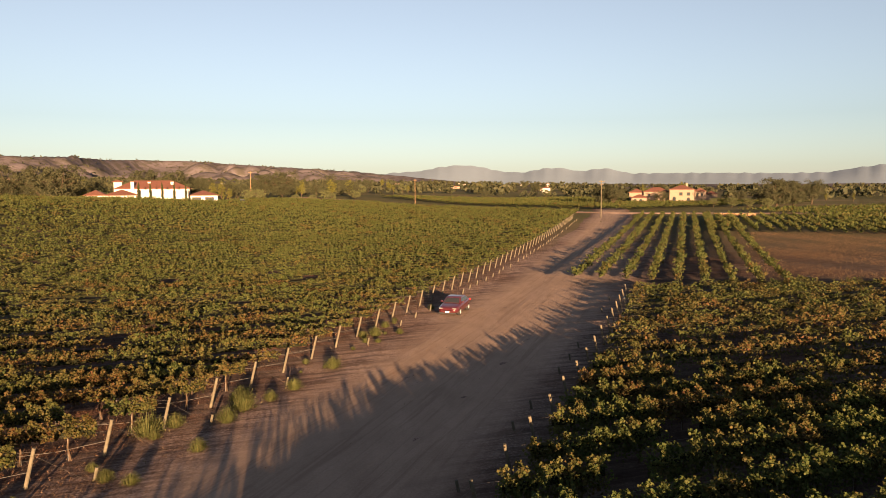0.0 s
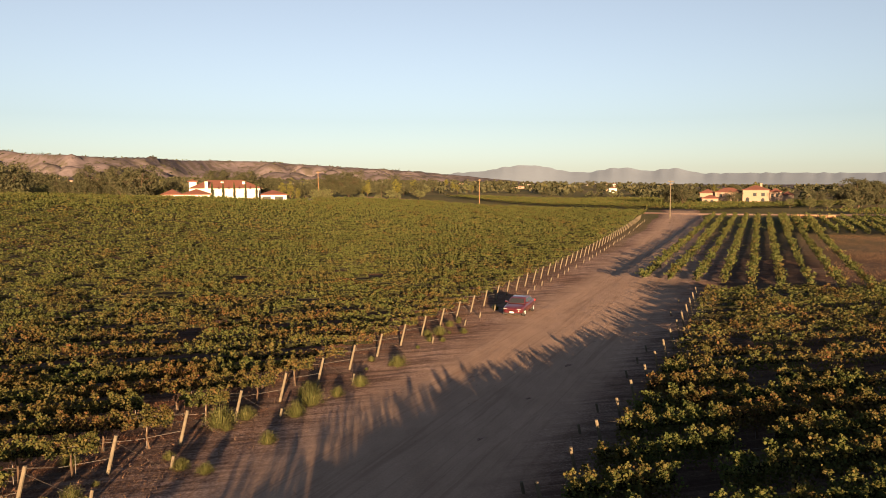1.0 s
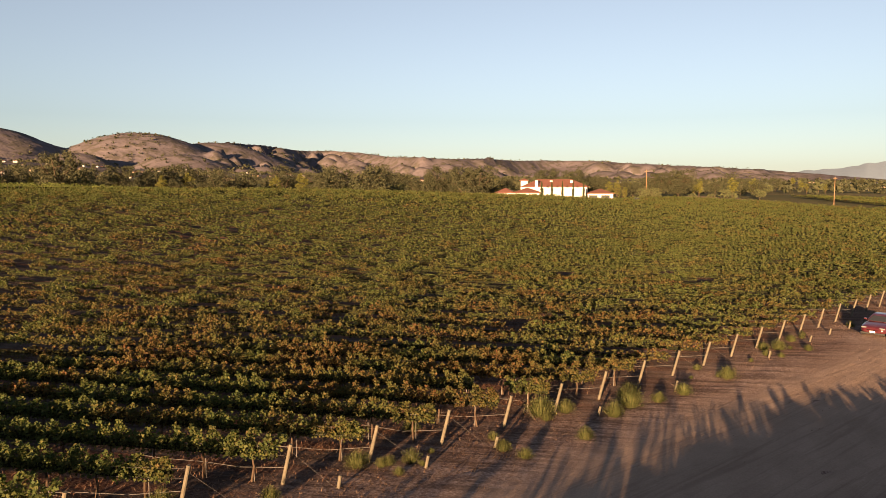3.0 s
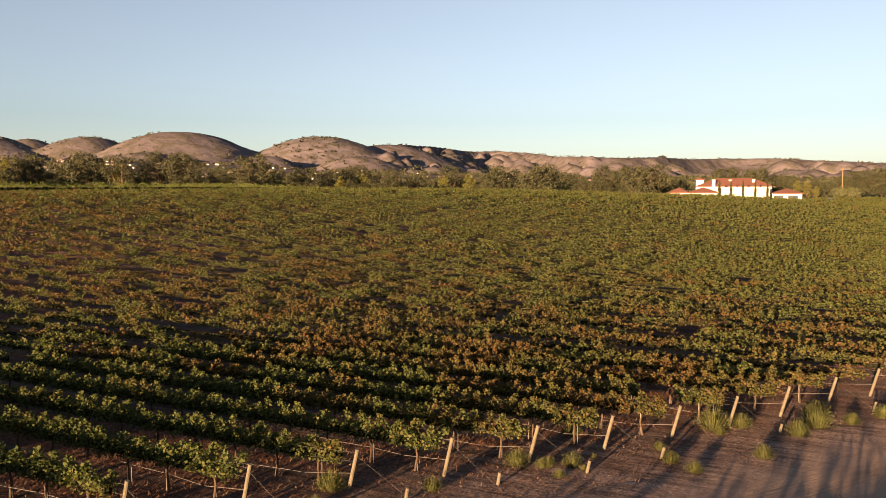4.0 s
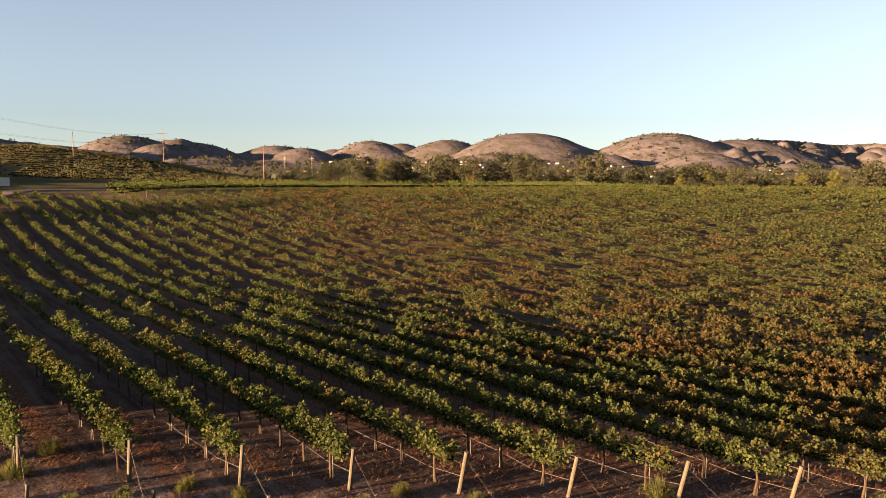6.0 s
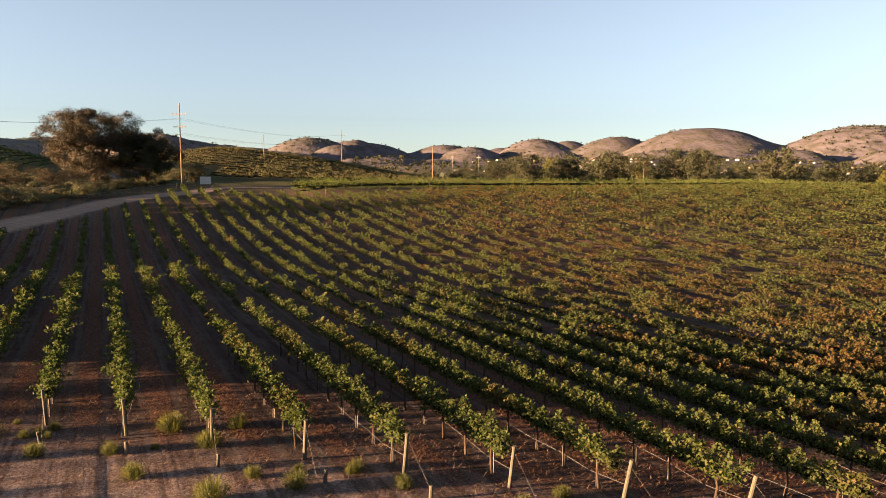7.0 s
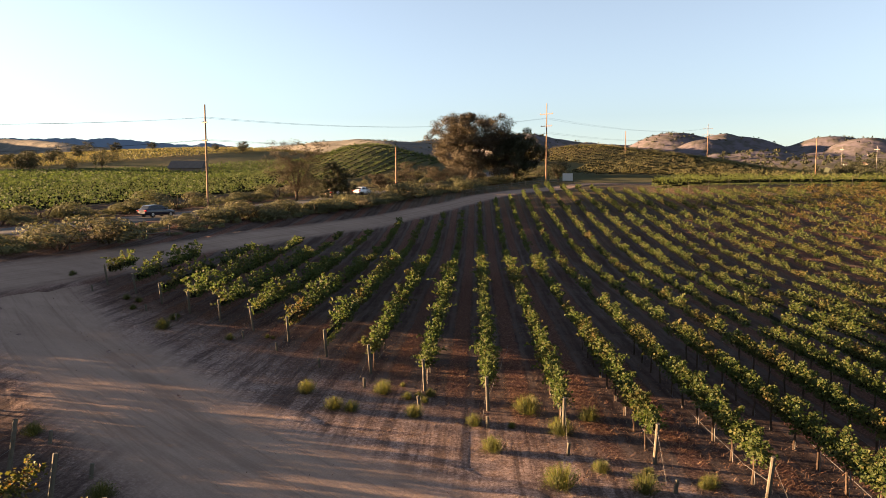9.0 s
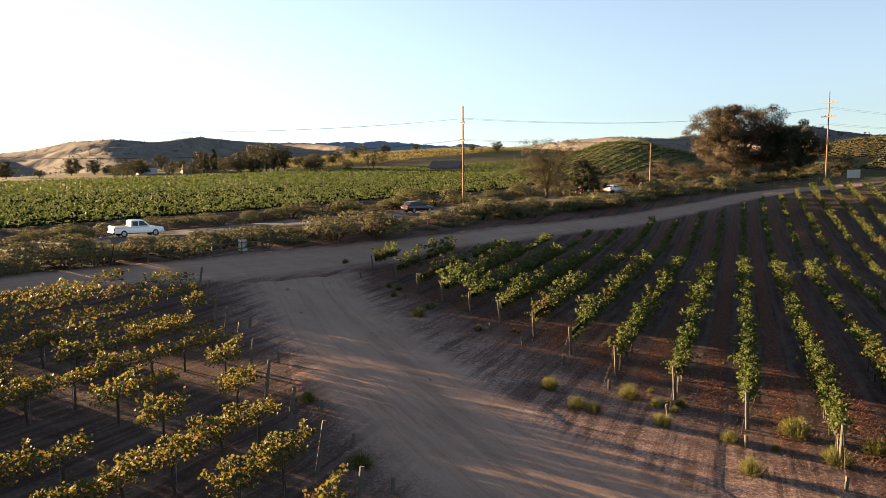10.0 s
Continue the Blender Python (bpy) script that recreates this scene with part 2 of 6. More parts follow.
LITTER = foliage("straw_litter", ((0.0, (0.1, 0.052, 0.034)), (0.6, (0.17, 0.1, 0.064)), (1.0, (0.25, 0.17, 0.115))), None, 0.3, 0.2)
REDSTRAW = foliage("red_straw", ((0.0, (0.075, 0.036, 0.022)), (0.6, (0.13, 0.07, 0.042)), (1.0, (0.19, 0.115, 0.07))), None, 0.3, 0.2)
CLOD = plain("dry_clod", (0.09, 0.058, 0.04), 0.95, vary=0.25, scale=2, grain=0.3)
# near-black: the shade between the leaves put into a colour
CANOPY_SHADE = plain("canopy_shade_core", (0.01, 0.011, 0.006), 0.9, vary=0.35, scale=4, grain=0.3)
BARK = plain("bark", (0.06, 0.042, 0.03), 0.9, vary=0.35, scale=4, grain=0.6)
POST = plain("weathered_post_wood", (0.082, 0.07, 0.05), 0.85, vary=0.3, scale=5, grain=0.4)
POLE = plain("utility_pole_wood", (0.17, 0.1, 0.055), 0.8, vary=0.2, scale=2, grain=0.3)
STEEL = plain("grey_steel", (0.14, 0.13, 0.12), 0.6, 0.5, 0.15, 6, 0.05)
HOSE = plain("weathered_hose", (0.1, 0.095, 0.09), 0.7, vary=0.2, grain=0)
RUBBER = plain("black_rubber", (0.02, 0.02, 0.02), 0.8, vary=0.2)
STUCCO = plain("white_stucco", (0.36, 0.35, 0.33), 0.85, vary=0.06, scale=1.5, grain=0.2)
CREAM = plain("cream_stucco", (0.17, 0.128, 0.1), 0.85, vary=0.08, scale=1.5, grain=0.2)
TILE = plain("clay_roof_tile", (0.105, 0.042, 0.029), 0.8, vary=0.3, scale=2.5, grain=0.4)
DARKPANE = plain("dark_pane", (0.03, 0.035, 0.04), 0.15, vary=0.1, grain=0)
ASPHALT = plain("grey_asphalt", (0.085, 0.08, 0.078), 1.0, vary=0.15, scale=0.6, grain=0.3)


def soil_near(nt):
    """Tilled soil with straw and darker patches: its colour and its relief."""
    b2, m2, f2 = noise_at(nt, 0.07, 5), noise_at(nt, 0.9, 6), noise_at(nt, 8, 7, rough=0.8)
    near = ramp(nt, m2, ((0.25, (0.043, 0.031, 0.027)), (0.5, (0.069, 0.052, 0.044)), (0.75, (0.101, 0.078, 0.069))))
    near = blend(nt, ramp(nt, f2, ((0.5, (0, 0, 0)), (0.62, (0.8, 0.8, 0.8)))), near, (0.132, 0.101, 0.087))
    # before the row ends the soil is dusty and pale, strewn with bleached straw
    spot = nt.nodes.new("ShaderNodeNewGeometry")
    past = node(nt, "VectorMath")
    past.operation = "DOT_PRODUCT"
    past.inputs[1].default_value = (ROW[0] - 0.8 * ACROSS[0], ROW[1] - 0.8 * ACROSS[1], 0)
    nt.links.new(spot.outputs["Position"], past.inputs[0])
    wander = node(nt, "Math")
    wander.operation = "MULTIPLY_ADD"
    wander.inputs[1].default_value = 7.0
    nt.links.new(noise_at(nt, 0.35, 6, rough=0.7), wander.inputs[0])
    nt.links.new(past.outputs["Value"], wander.inputs[2])
    field = node(nt, "MapRange", From_Min=29.5, From_Max=34.5)
    nt.links.new(wander.outputs[0], field.inputs[0])
    dusty = ramp(nt, m2, ((0.25, (0.147, 0.100, 0.083)), (0.5, (0.233, 0.166, 0.140)), (0.75, (0.328, 0.242, 0.206))))
    dusty = blend(nt, ramp(nt, f2, ((0.42, (0.8, 0.8, 0.8)), (0.5, (0, 0, 0)))), dusty, (0.098, 0.061, 0.045))
    dusty = blend(nt, ramp(nt, f2, ((0.53, (0, 0, 0)), (0.62, (0.85, 0.85, 0.85)))), dusty, (0.418, 0.315, 0.270))
    east = node(nt, "VectorMath")
    east.operation = "DOT_PRODUCT"
    east.inputs[1].default_value = (1, -0.385, 0)
    nt.links.new(spot.outputs["Position"], east.inputs[0])
    block2 = node(nt, "MapRange", From_Min=-10.5, From_Max=-6.5)
    nt.links.new(east.outputs["Value"], block2.inputs[0])
    tilled = node(nt, "Math")
    tilled.operation = "MAXIMUM"
    beyond = node(nt, "MapRange", From_Min=-50.0, From_Max=-60.0)
    ys = nt.nodes.new("ShaderNodeSeparateXYZ")
    nt.links.new(spot.outputs["Position"], ys.inputs[0])
    nt.links.new(ys.outputs[1], beyond.inputs[0])
    both = node(nt, "Math")
    both.operation = "MAXIMUM"
    nt.links.new(field.outputs[0], both.inputs[0])
    nt.links.new(beyond.outputs[0], both.inputs[1])
    nt.links.new(both.outputs[0], tilled.inputs[0])
    nt.links.new(block2.outputs[0], tilled.inputs[1])
    near = blend(nt, tilled.outputs[0], dusty, near)
    near = blend(nt, ramp(nt, b2, ((0.46, (0, 0, 0)), (0.62, (0.5, 0.5, 0.5)))), near, (0.081, 0.040, 0.028))
    # furrows and tractor lines along the rows
    geo = nt.nodes.new("ShaderNodeNewGeometry")
    turned = node(nt, "Mapping")
    turned.inputs["Rotation"].default_value = (0, 0, -math.atan2(ROW[1], ROW[0]))
    nt.links.new(geo.outputs["Position"], turned.inputs["Vector"])
    drawn = node(nt, "Mapping")
    drawn.inputs["Scale"].default_value = (0.12, 1.9, 0)
    nt.links.new(turned.outputs[0], drawn.inputs["Vector"])
    furrow = node(nt, "TexNoise", Scale=1.0, Detail=6, Roughness=0.65)
    nt.links.new(drawn.outputs[0], furrow.inputs["Vector"])
    near = blend(nt, ramp(nt, furrow.outputs[0], ((0.42, (0.6, 0.6, 0.6)), (0.54, (0, 0, 0)))), near, (0.034, 0.022, 0.019))
    near = blend(nt, ramp(nt, furrow.outputs[0], ((0.58, (0, 0, 0)), (0.7, (0.6, 0.6, 0.6)))), near, (0.152, 0.115, 0.100))
    # between two rows: a strip of reddish straw, wheel tracks of bare dust beside it
    band = node(nt, "VectorMath")
    band.operation = "DOT_PRODUCT"
    band.inputs[1].default_value = (ACROSS[0], ACROSS[1], 0)
    nt.links.new(geo.outputs["Position"], band.inputs[0])
    sway = node(nt, "Math")
    sway.operation = "MULTIPLY_ADD"
    sway.inputs[1].default_value = 0.5
    nt.links.new(noise_at(nt, 1.1, 5), sway.inputs[0])
    nt.links.new(band.outputs["Value"], sway.inputs[2])
    turns = node(nt, "Math")
    turns.operation = "MULTIPLY_ADD"
    turns.inputs[1].default_value, turns.inputs[2].default_value = 2 * math.pi / 2.72, 2 * math.pi * (28.05 - 0.25) / 2.72
    nt.links.new(sway.outputs[0], turns.inputs[0])
    cosine = node(nt, "Math")
    cosine.operation = "COSINE"
    nt.links.new(turns.outputs[0], cosine.inputs[0])
    half = node(nt, "MapRange", From_Min=-1.0, From_Max=1.0)
    nt.links.new(cosine.outputs[0], half.inputs[0])
    only = lambda f: blend(nt, 1.0, f, field.outputs[0], "MULTIPLY")
    near = blend(nt, only(ramp(nt, half.outputs[0], ((0.3, (0, 0, 0)), (0.42, (0.35, 0.35, 0.35)), (0.6, (0.35, 0.35, 0.35)), (0.75, (0, 0, 0))))), near, (0.122, 0.099, 0.091))
    near = blend(nt, only(ramp(nt, half.outputs[0], ((0.18, (0.75, 0.75, 0.75)), (0.32, (0, 0, 0))))), near, ramp(nt, f2, ((0.4, (0.062, 0.030, 0.022)), (0.52, (0.123, 0.062, 0.046)), (0.62, (0.234, 0.139, 0.099)))))
    dot = node(nt, "VectorMath")
    dot.operation = "DOT_PRODUCT"
    dot.inputs[1].default_value = (ACROSS[0], ACROSS[1], 0)
    nt.links.new(geo.outputs["Position"], dot.inputs[0])
    shift = node(nt, "Math")
    shift.operation = "MULTIPLY_ADD"
    shift.inputs[1].default_value, shift.inputs[2].default_value = 2 * math.pi / 0.55, 0.4
    nt.links.new(dot.outputs["Value"], shift.inputs[0])
    wave = node(nt, "Math")
    wave.operation = "SINE"
    nt.links.new(shift.outputs[0], wave.inputs[0])
    lines = ramp(nt, wave.outputs[0], ((0.0, (0, 0, 0)), (1.0, (1, 1, 1))))
    return near, blend(nt, 0.05, blend(nt, 0.5, m2, f2), lines)


def _road(nt, bsdf):
    big, mid, fine = noise_at(nt, 0.12, 5), noise_at(nt, 0.8, 6, (1, 0.4, 1)), noise_at(nt, 12, 5, rough=0.7)
    c = ramp(nt, big, ((0.3, (0.228, 0.160, 0.121)), (0.7, (0.308, 0.221, 0.171))))
    c = blend(nt, 0.45, c, ramp(nt, mid, ((0.3, (0.160, 0.109, 0.082)), (0.7, (0.308, 0.228, 0.180)))))
    c = blend(nt, 0.3, c, ramp(nt, fine, ((0.3, (0.137, 0.095, 0.071)), (0.7, (0.319, 0.239, 0.192)))))
    lane = nt.nodes.new("ShaderNodeAttribute")
    lane.attribute_name = "lane"
    drawn = node(nt, "Mapping")
    drawn.inputs["Scale"].default_value = (1.5, 0.05, 1)
    nt.links.new(lane.outputs["Vector"], drawn.inputs["Vector"])
    tyre = node(nt, "TexNoise", Scale=1.0, Detail=5, Roughness=0.75, Distortion=1.2)
    nt.links.new(drawn.outputs[0], tyre.inputs["Vector"])
    streak = tyre.outputs[0]
    c = blend(nt, ramp(nt, streak, ((0.38, (0.36, 0.36, 0.36)), (0.5, (0, 0, 0)))), c, (0.125, 0.08, 0.057))
    c = blend(nt, ramp(nt, streak, ((0.56, (0, 0, 0)), (0.7, (0.35, 0.35, 0.35)))), c, (0.31, 0.22, 0.155))
    near, rough = soil_near(nt)
    worn = nt.nodes.new("ShaderNodeAttribute")
    worn.attribute_name = "worn"
    edge = blend(nt, 0.3, worn.outputs["Fac"], noise_at(nt, 0.6, 6, rough=0.7))
    edge = ramp(nt, edge, ((0.3, (0, 0, 0)), (0.62, (1, 1, 1))))
    nt.links.new(blend(nt, edge, near, c), bsdf.inputs["Base Color"])
    bsdf.inputs["Roughness"].default_value = 1.0
    bsdf.inputs["Specular IOR Level"].default_value = 0.03
    both = blend(nt, 0.45, blend(nt, 0.55, mid, fine), streak)
    bump(nt, bsdf, blend(nt, edge, rough, both), 0.95, 0.2)


def _dry(nt, bsdf):
    big, mid, fine = noise_at(nt, 0.003, 6), noise_at(nt, 0.026, 8, rough=0.75), noise_at(nt, 0.4, 4)
    # haze over the far hills is put into their mauve colour
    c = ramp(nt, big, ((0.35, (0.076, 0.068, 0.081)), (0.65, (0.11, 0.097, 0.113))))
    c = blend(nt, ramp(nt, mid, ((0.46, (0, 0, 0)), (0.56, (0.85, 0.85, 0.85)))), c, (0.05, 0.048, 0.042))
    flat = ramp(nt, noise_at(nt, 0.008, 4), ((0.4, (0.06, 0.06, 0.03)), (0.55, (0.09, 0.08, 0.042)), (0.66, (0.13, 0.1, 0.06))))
    # the southern slopes carry grey-green scrub, paled in colour to stand for haze
    place = nt.nodes.new("ShaderNodeSeparateXYZ")
    spot = nt.nodes.new("ShaderNodeNewGeometry")
    nt.links.new(spot.outputs["Position"], place.inputs[0])
    south = node(nt, "MapRange", From_Min=-350.0, From_Max=-900.0)
    nt.links.new(place.outputs[1], south.inputs[0])
    scrub = ramp(nt, mid, ((0.4, (0.1, 0.1, 0.09)), (0.56, (0.14, 0.13, 0.115)), (0.68, (0.2, 0.175, 0.14))))
    c = blend(nt, south.outputs[0], c, scrub)
    c = blend(nt, 0.12, c, ramp(nt, fine, ((0.3, (0.06, 0.04, 0.025)), (0.7, (0.14, 0.1, 0.06)))))
    geo = nt.nodes.new("ShaderNodeNewGeometry")
    away = node(nt, "VectorMath")
    away.operation = "LENGTH"
    nt.links.new(geo.outputs["Position"], away.inputs[0])
    span = node(nt, "MapRange", From_Min=105.0, From_Max=190.0)
    nt.links.new(away.outputs["Value"], span.inputs[0])
    near, rough = soil_near(nt)
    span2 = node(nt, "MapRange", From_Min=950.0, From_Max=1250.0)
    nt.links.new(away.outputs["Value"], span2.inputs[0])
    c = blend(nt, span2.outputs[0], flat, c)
    nt.links.new(blend(nt, span.outputs[0], near, c), bsdf.inputs["Base Color"])
    bsdf.inputs["Roughness"].default_value = 1.0
    bsdf.inputs["Specular IOR Level"].default_value = 0.02
    # gullies and folds of the far slopes, clods of the soil near by
    low = node(nt, "Math")
    low.operation = "MULTIPLY"
    low.inputs[1].default_value = 0.28
    nt.links.new(rough, low.inputs[0])
    high = node(nt, "Math")
    high.operation = "MULTIPLY"
    high.inputs[1].default_value = 13.0
    nt.links.new(noise_at(nt, 0.0065, 5, rough=0.62), high.inputs[0])
    folds = node(nt, "Mix")
    nt.links.new(span2.outputs[0], folds.inputs[0])
    nt.links.new(low.outputs[0], folds.inputs[2])
    nt.links.new(high.outputs[0], folds.inputs[3])
    bump(nt, bsdf, folds.outputs[0], 1.0, 1.0)


ROADDIRT, DRY = mat("packed_dirt", _road), mat("dry_ground", _dry)

# ---------------------------------------------------------------- building blocks
def part(name, bm, material, parent=None, label=""):
    me = bpy.data.meshes.new(name)
    if isinstance(bm, tuple):
        verts, faces = bm
        me.from_pydata(verts if isinstance(verts, list) else verts.tolist(), [], faces if isinstance(faces, list) else faces.tolist())
    else:
        bm.to_mesh(me)
        bm.free()
    me.materials.append(material)
    ob = new(name, me)
    if parent:
        ob.parent = parent
    if label:
        ob["label"] = label
    return ob


def thing(name, m, label, category, group=""):
    ob = new(name)
    ob.matrix_world = m
    return tagged(ob, label, category, group)


def standing(x, y, turn=0.0, lift=0.0):
    return pose(x, y, float(ground_z(x, y)) + lift, 0, 0, turn)


def box(bm, x0, x1, y0, y1, z0, z1, bevel=0.0):
    made = bmesh.ops.create_cube(bm, size=1, matrix=Matrix.LocRotScale(((x0 + x1) / 2, (y0 + y1) / 2, (z0 + z1) / 2), None, (x1 - x0, y1 - y0, z1 - z0)))
    if bevel:
        edges = list({e for v in made["verts"] for e in v.link_edges})
        bmesh.ops.bevel(bm, geom=edges, offset=bevel, segments=2, affect="EDGES", profile=0.6)
    return bm


def cube(*sizes, bevel=0.0):
    return box(bmesh.new(), *sizes, bevel=bevel)


def rod(bm, a, b, r0, r1=None, sides=8):
    """A tapered round bar from a to b."""
    a, b = Vector(a), Vector(b)
    m = Matrix.Translation((a + b) / 2) @ (b - a).to_track_quat("Z", "Y").to_matrix().to_4x4()
    bmesh.ops.create_cone(bm, cap_ends=True, segments=sides, radius1=r0, radius2=r0 if r1 is None else r1, depth=(b - a).length, matrix=m)
    return bm


def tube(points, r):
    """One bent bar of four sides through the points, mostly level."""
    bm = bmesh.new()
    p = [Vector(q) for q in points]
    side = Vector((p[-1].y - p[0].y, p[0].x - p[-1].x, 0)).normalized() * r
    rings = [[bm.verts.new(q + o) for o in (side, Vector((0, 0, r)), -side, Vector((0, 0, -r)))] for q in p]
    for r0, r1 in zip(rings, rings[1:]):
        for i in range(4):
            bm.faces.new((r0[i], r0[(i + 1) % 4], r1[(i + 1) % 4], r1[i]))
    return bm


def leaf_quads(rng, centres, size, flat=0.5, facing=None):
    """Small folded leaves round the given centres, facing roughly the given ways, as vertices and faces."""
    n = len(centres)
    up = rng.normal(size=(n, 3)) + (0, 0, flat)
    if facing is not None:
        up = up * 0.45 + facing
    up /= np.linalg.norm(up, axis=1, keepdims=True)
    side = np.cross(up, rng.normal(size=(n, 3)))
    side /= np.linalg.norm(side, axis=1, keepdims=True) + 1e-9
    ahead = np.cross(up, side)
    h = (np.asarray(size) * rng.uniform(0.65, 1.25, n))[:, None] / 2
    lift = up * h * rng.uniform(0.1, 0.6, (n, 1))
    v = np.stack([centres - ahead * h, centres + side * h + lift, centres + ahead * h * 1.15, centres - side * h + lift], 1).reshape(-1, 3)
    return v, np.arange(4 * n).reshape(n, 4)


def fast_mesh(name, verts, quads, material, parent=None, heart=0):
    """A mesh from numbers; its last heart faces are near-black sheets for the canopy's inner shade."""
    me = bpy.data.meshes.new(name)
    me.vertices.add(len(verts))
    me.vertices.foreach_set("co", np.ascontiguousarray(verts, dtype=np.float32).ravel())
    me.loops.add(quads.size)
    me.loops.foreach_set("vertex_index", np.ascontiguousarray(quads, dtype=np.int32).ravel())
    me.polygons.add(len(quads))
    me.polygons.foreach_set("loop_start", np.arange(0, quads.size, quads.shape[1], dtype=np.int32))
    me.update(calc_edges=True)
    me.materials.append(material)
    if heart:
        me.materials.append(CANOPY_SHADE)
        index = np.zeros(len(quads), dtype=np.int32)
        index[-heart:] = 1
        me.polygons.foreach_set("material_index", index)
    ob = new(name, me)
    if parent:
        ob.parent = parent
    return ob


# ---------------------------------------------------------------- ground and roads
def polar_ground():
    near = np.arange(2, 160, 1.6)
    radii = np.concatenate([[0.01], near, np.geomspace(160, 1000, 60), np.arange(1022, 3200, 22), np.geomspace(3210, 4900, 16)])
    turns = np.radians(np.concatenate([np.arange(0, 170, 0.4), np.arange(170, 360, 1.0)]))
    x = -radii[:, None] * np.sin(turns)[None]
    y = radii[:, None] * np.cos(turns)[None]
    z = ground_z(x, y)
    nr, na = x.shape
    i = np.arange(nr - 1)[:, None] * na + np.arange(na)[None]
    j = np.arange(nr - 1)[:, None] * na + (np.arange(na)[None] + 1) % na
    faces = np.stack([i, i + na, j + na, j], -1).reshape(-1, 4)
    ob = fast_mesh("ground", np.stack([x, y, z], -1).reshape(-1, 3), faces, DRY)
    ob.data.polygons.foreach_set("use_smooth", [True] * len(ob.data.polygons))
    return tagged(ob, "brown dry farmland rolling out to grassy hills", "ground", kind="structure")


polar_ground()


def spline(points, step=1.0):
    """Points gliding through the given ones, about a step apart."""
    p = np.array(points, float)
    p = np.concatenate([[2 * p[0] - p[1]], p, [2 * p[-1] - p[-2]]])
    out = []
    for a, b, c, d in zip(p, p[1:], p[2:], p[3:]):
        n = max(2, int(np.linalg.norm(c - b) / step))
        t = np.arange(n)[:, None] / n
        out.append(0.5 * (2 * b + (c - a) * t + (2 * a - 5 * b + 4 * c - d) * t**2 + (3 * b - a - 3 * c + d) * t**3))
    return np.concatenate(out + [p[-2:-1]])


def strip(name, points, widths, material, lift, label, category, ragged=0.3, cols=14, step=1.0, ruts=0.0, seed=3):
    """A road laid on the ground, with uneven edges and wheel ruts."""
    rng = np.random.default_rng(seed)
    full = spline([(*p, w) for p, w in zip(points, widths)], step)
    c, w = full[:, :2], full[:, 2]
    d = np.gradient(c, axis=0)
    d /= np.linalg.norm(d, axis=1, keepdims=True)
    side = np.stack([d[:, 1], -d[:, 0]], 1)
    u = np.linspace(-1, 1, cols)
    n = len(c)
    wob = np.convolve(rng.normal(size=n + 8), np.ones(9) / 3, "valid") * ragged
    wob2 = np.convolve(rng.normal(size=n + 8), np.ones(9) / 3, "valid") * ragged
    half = np.where(u[None] < 0, (w / 2 + wob)[:, None], (w / 2 + wob2)[:, None])
    x = c[:, :1] + side[:, :1] * half * u
    y = c[:, 1:] + side[:, 1:] * half * u
    z = ground_z(x, y) + lift * np.where(np.abs(u) > 0.98, -0.6, 1.0)[None]
    if ruts:
        z = z - ruts * (np.exp(-((np.abs(u) - 0.32) / 0.1) ** 2))[None] + rng.normal(size=z.shape) * ruts * 0.3
    i = np.arange(n - 1)[:, None] * cols + np.arange(cols - 1)[None]
    faces = np.stack([i, i + 1, i + cols + 1, i + cols], -1).reshape(-1, 4)
    ob = fast_mesh(name, np.stack([x, y, z], -1).reshape(-1, 3), faces, material)
    worn = ob.data.attributes.new("worn", "FLOAT", "POINT")
    ends = smooth(0, 9, np.minimum(np.arange(n), np.arange(n)[::-1]) * step)
    worn.data.foreach_set("value", ((1 - np.abs(u)[None] ** 1.5) * ends[:, None]).ravel())
    lane = ob.data.attributes.new("lane", "FLOAT_VECTOR", "POINT")  # metres across and along the road, for the tyre marks
    along = np.concatenate([[0], np.cumsum(np.linalg.norm(np.diff(c, axis=0), axis=1))])
    lane.data.foreach_set("vector", np.stack([half * u, np.repeat(along[:, None], cols, 1), 0 * half], -1).ravel())
    ob.data.polygons.foreach_set("use_smooth", [True] * len(faces))
    return tagged(ob, label, category, kind="structure")


strip("road_dirt", [(62, 262), (49, 205), (31, 140), (17.5, 92), (6.5, 58), (-2.5, 32), (-9.5, 10), (-16.5, -10), (-23.5, -27), (-31, -42), (-36, -50)],
      [12, 13, 14, 15.5, 16, 15, 12, 9.5, 9.5, 11, 15], ROADDIRT, 0.05, "tan packed dirt farm road with wheel ruts between the vineyards", "dirt road", 0.35, 18, 1.0, 0.04)
strip("road_farm", [(0, -55), (-25, -49.5), (-38, -48.5), (-54, -49), (-84, -48.5), (-112, -47), (-132, -44), (-146, -36), (-158, -26), (-170, -8), (-182, 18)],
      [7, 10, 11, 7.5, 7, 7, 8, 8, 7, 6, 5], ROADDIRT, 0.11, "pale dirt track beside the vineyard below the highway", "dirt road", 0.3, 12, 1.2, 0.03, 5)
strip("road_highway", [(700, -150), (300, -95), (100, -76), (-30, -72), (-66, -69.5), (-120, -66), (-200, -66), (-330, -80), (-560, -130)],
      [9] * 9, ASPHALT, 0.12, "grey two-lane asphalt highway behind the brush", "road", 0.05, 8, 3.0)
strip("road_lane", [(180, 205), (110, 215), (50, 224), (0, 262), (-40, 298), (-75, 330)], [6] * 6, ROADDIRT, 0.3, "pale dirt lane between two vineyard blocks", "dirt road", 0.3, 6, 3.0)

# ---------------------------------------------------------------- vines
rng = np.random.default_rng(11)


def world_of(r, s):
    return r * ROW[0] + s * ACROSS[0], r * ROW[1] + s * ACROSS[1]


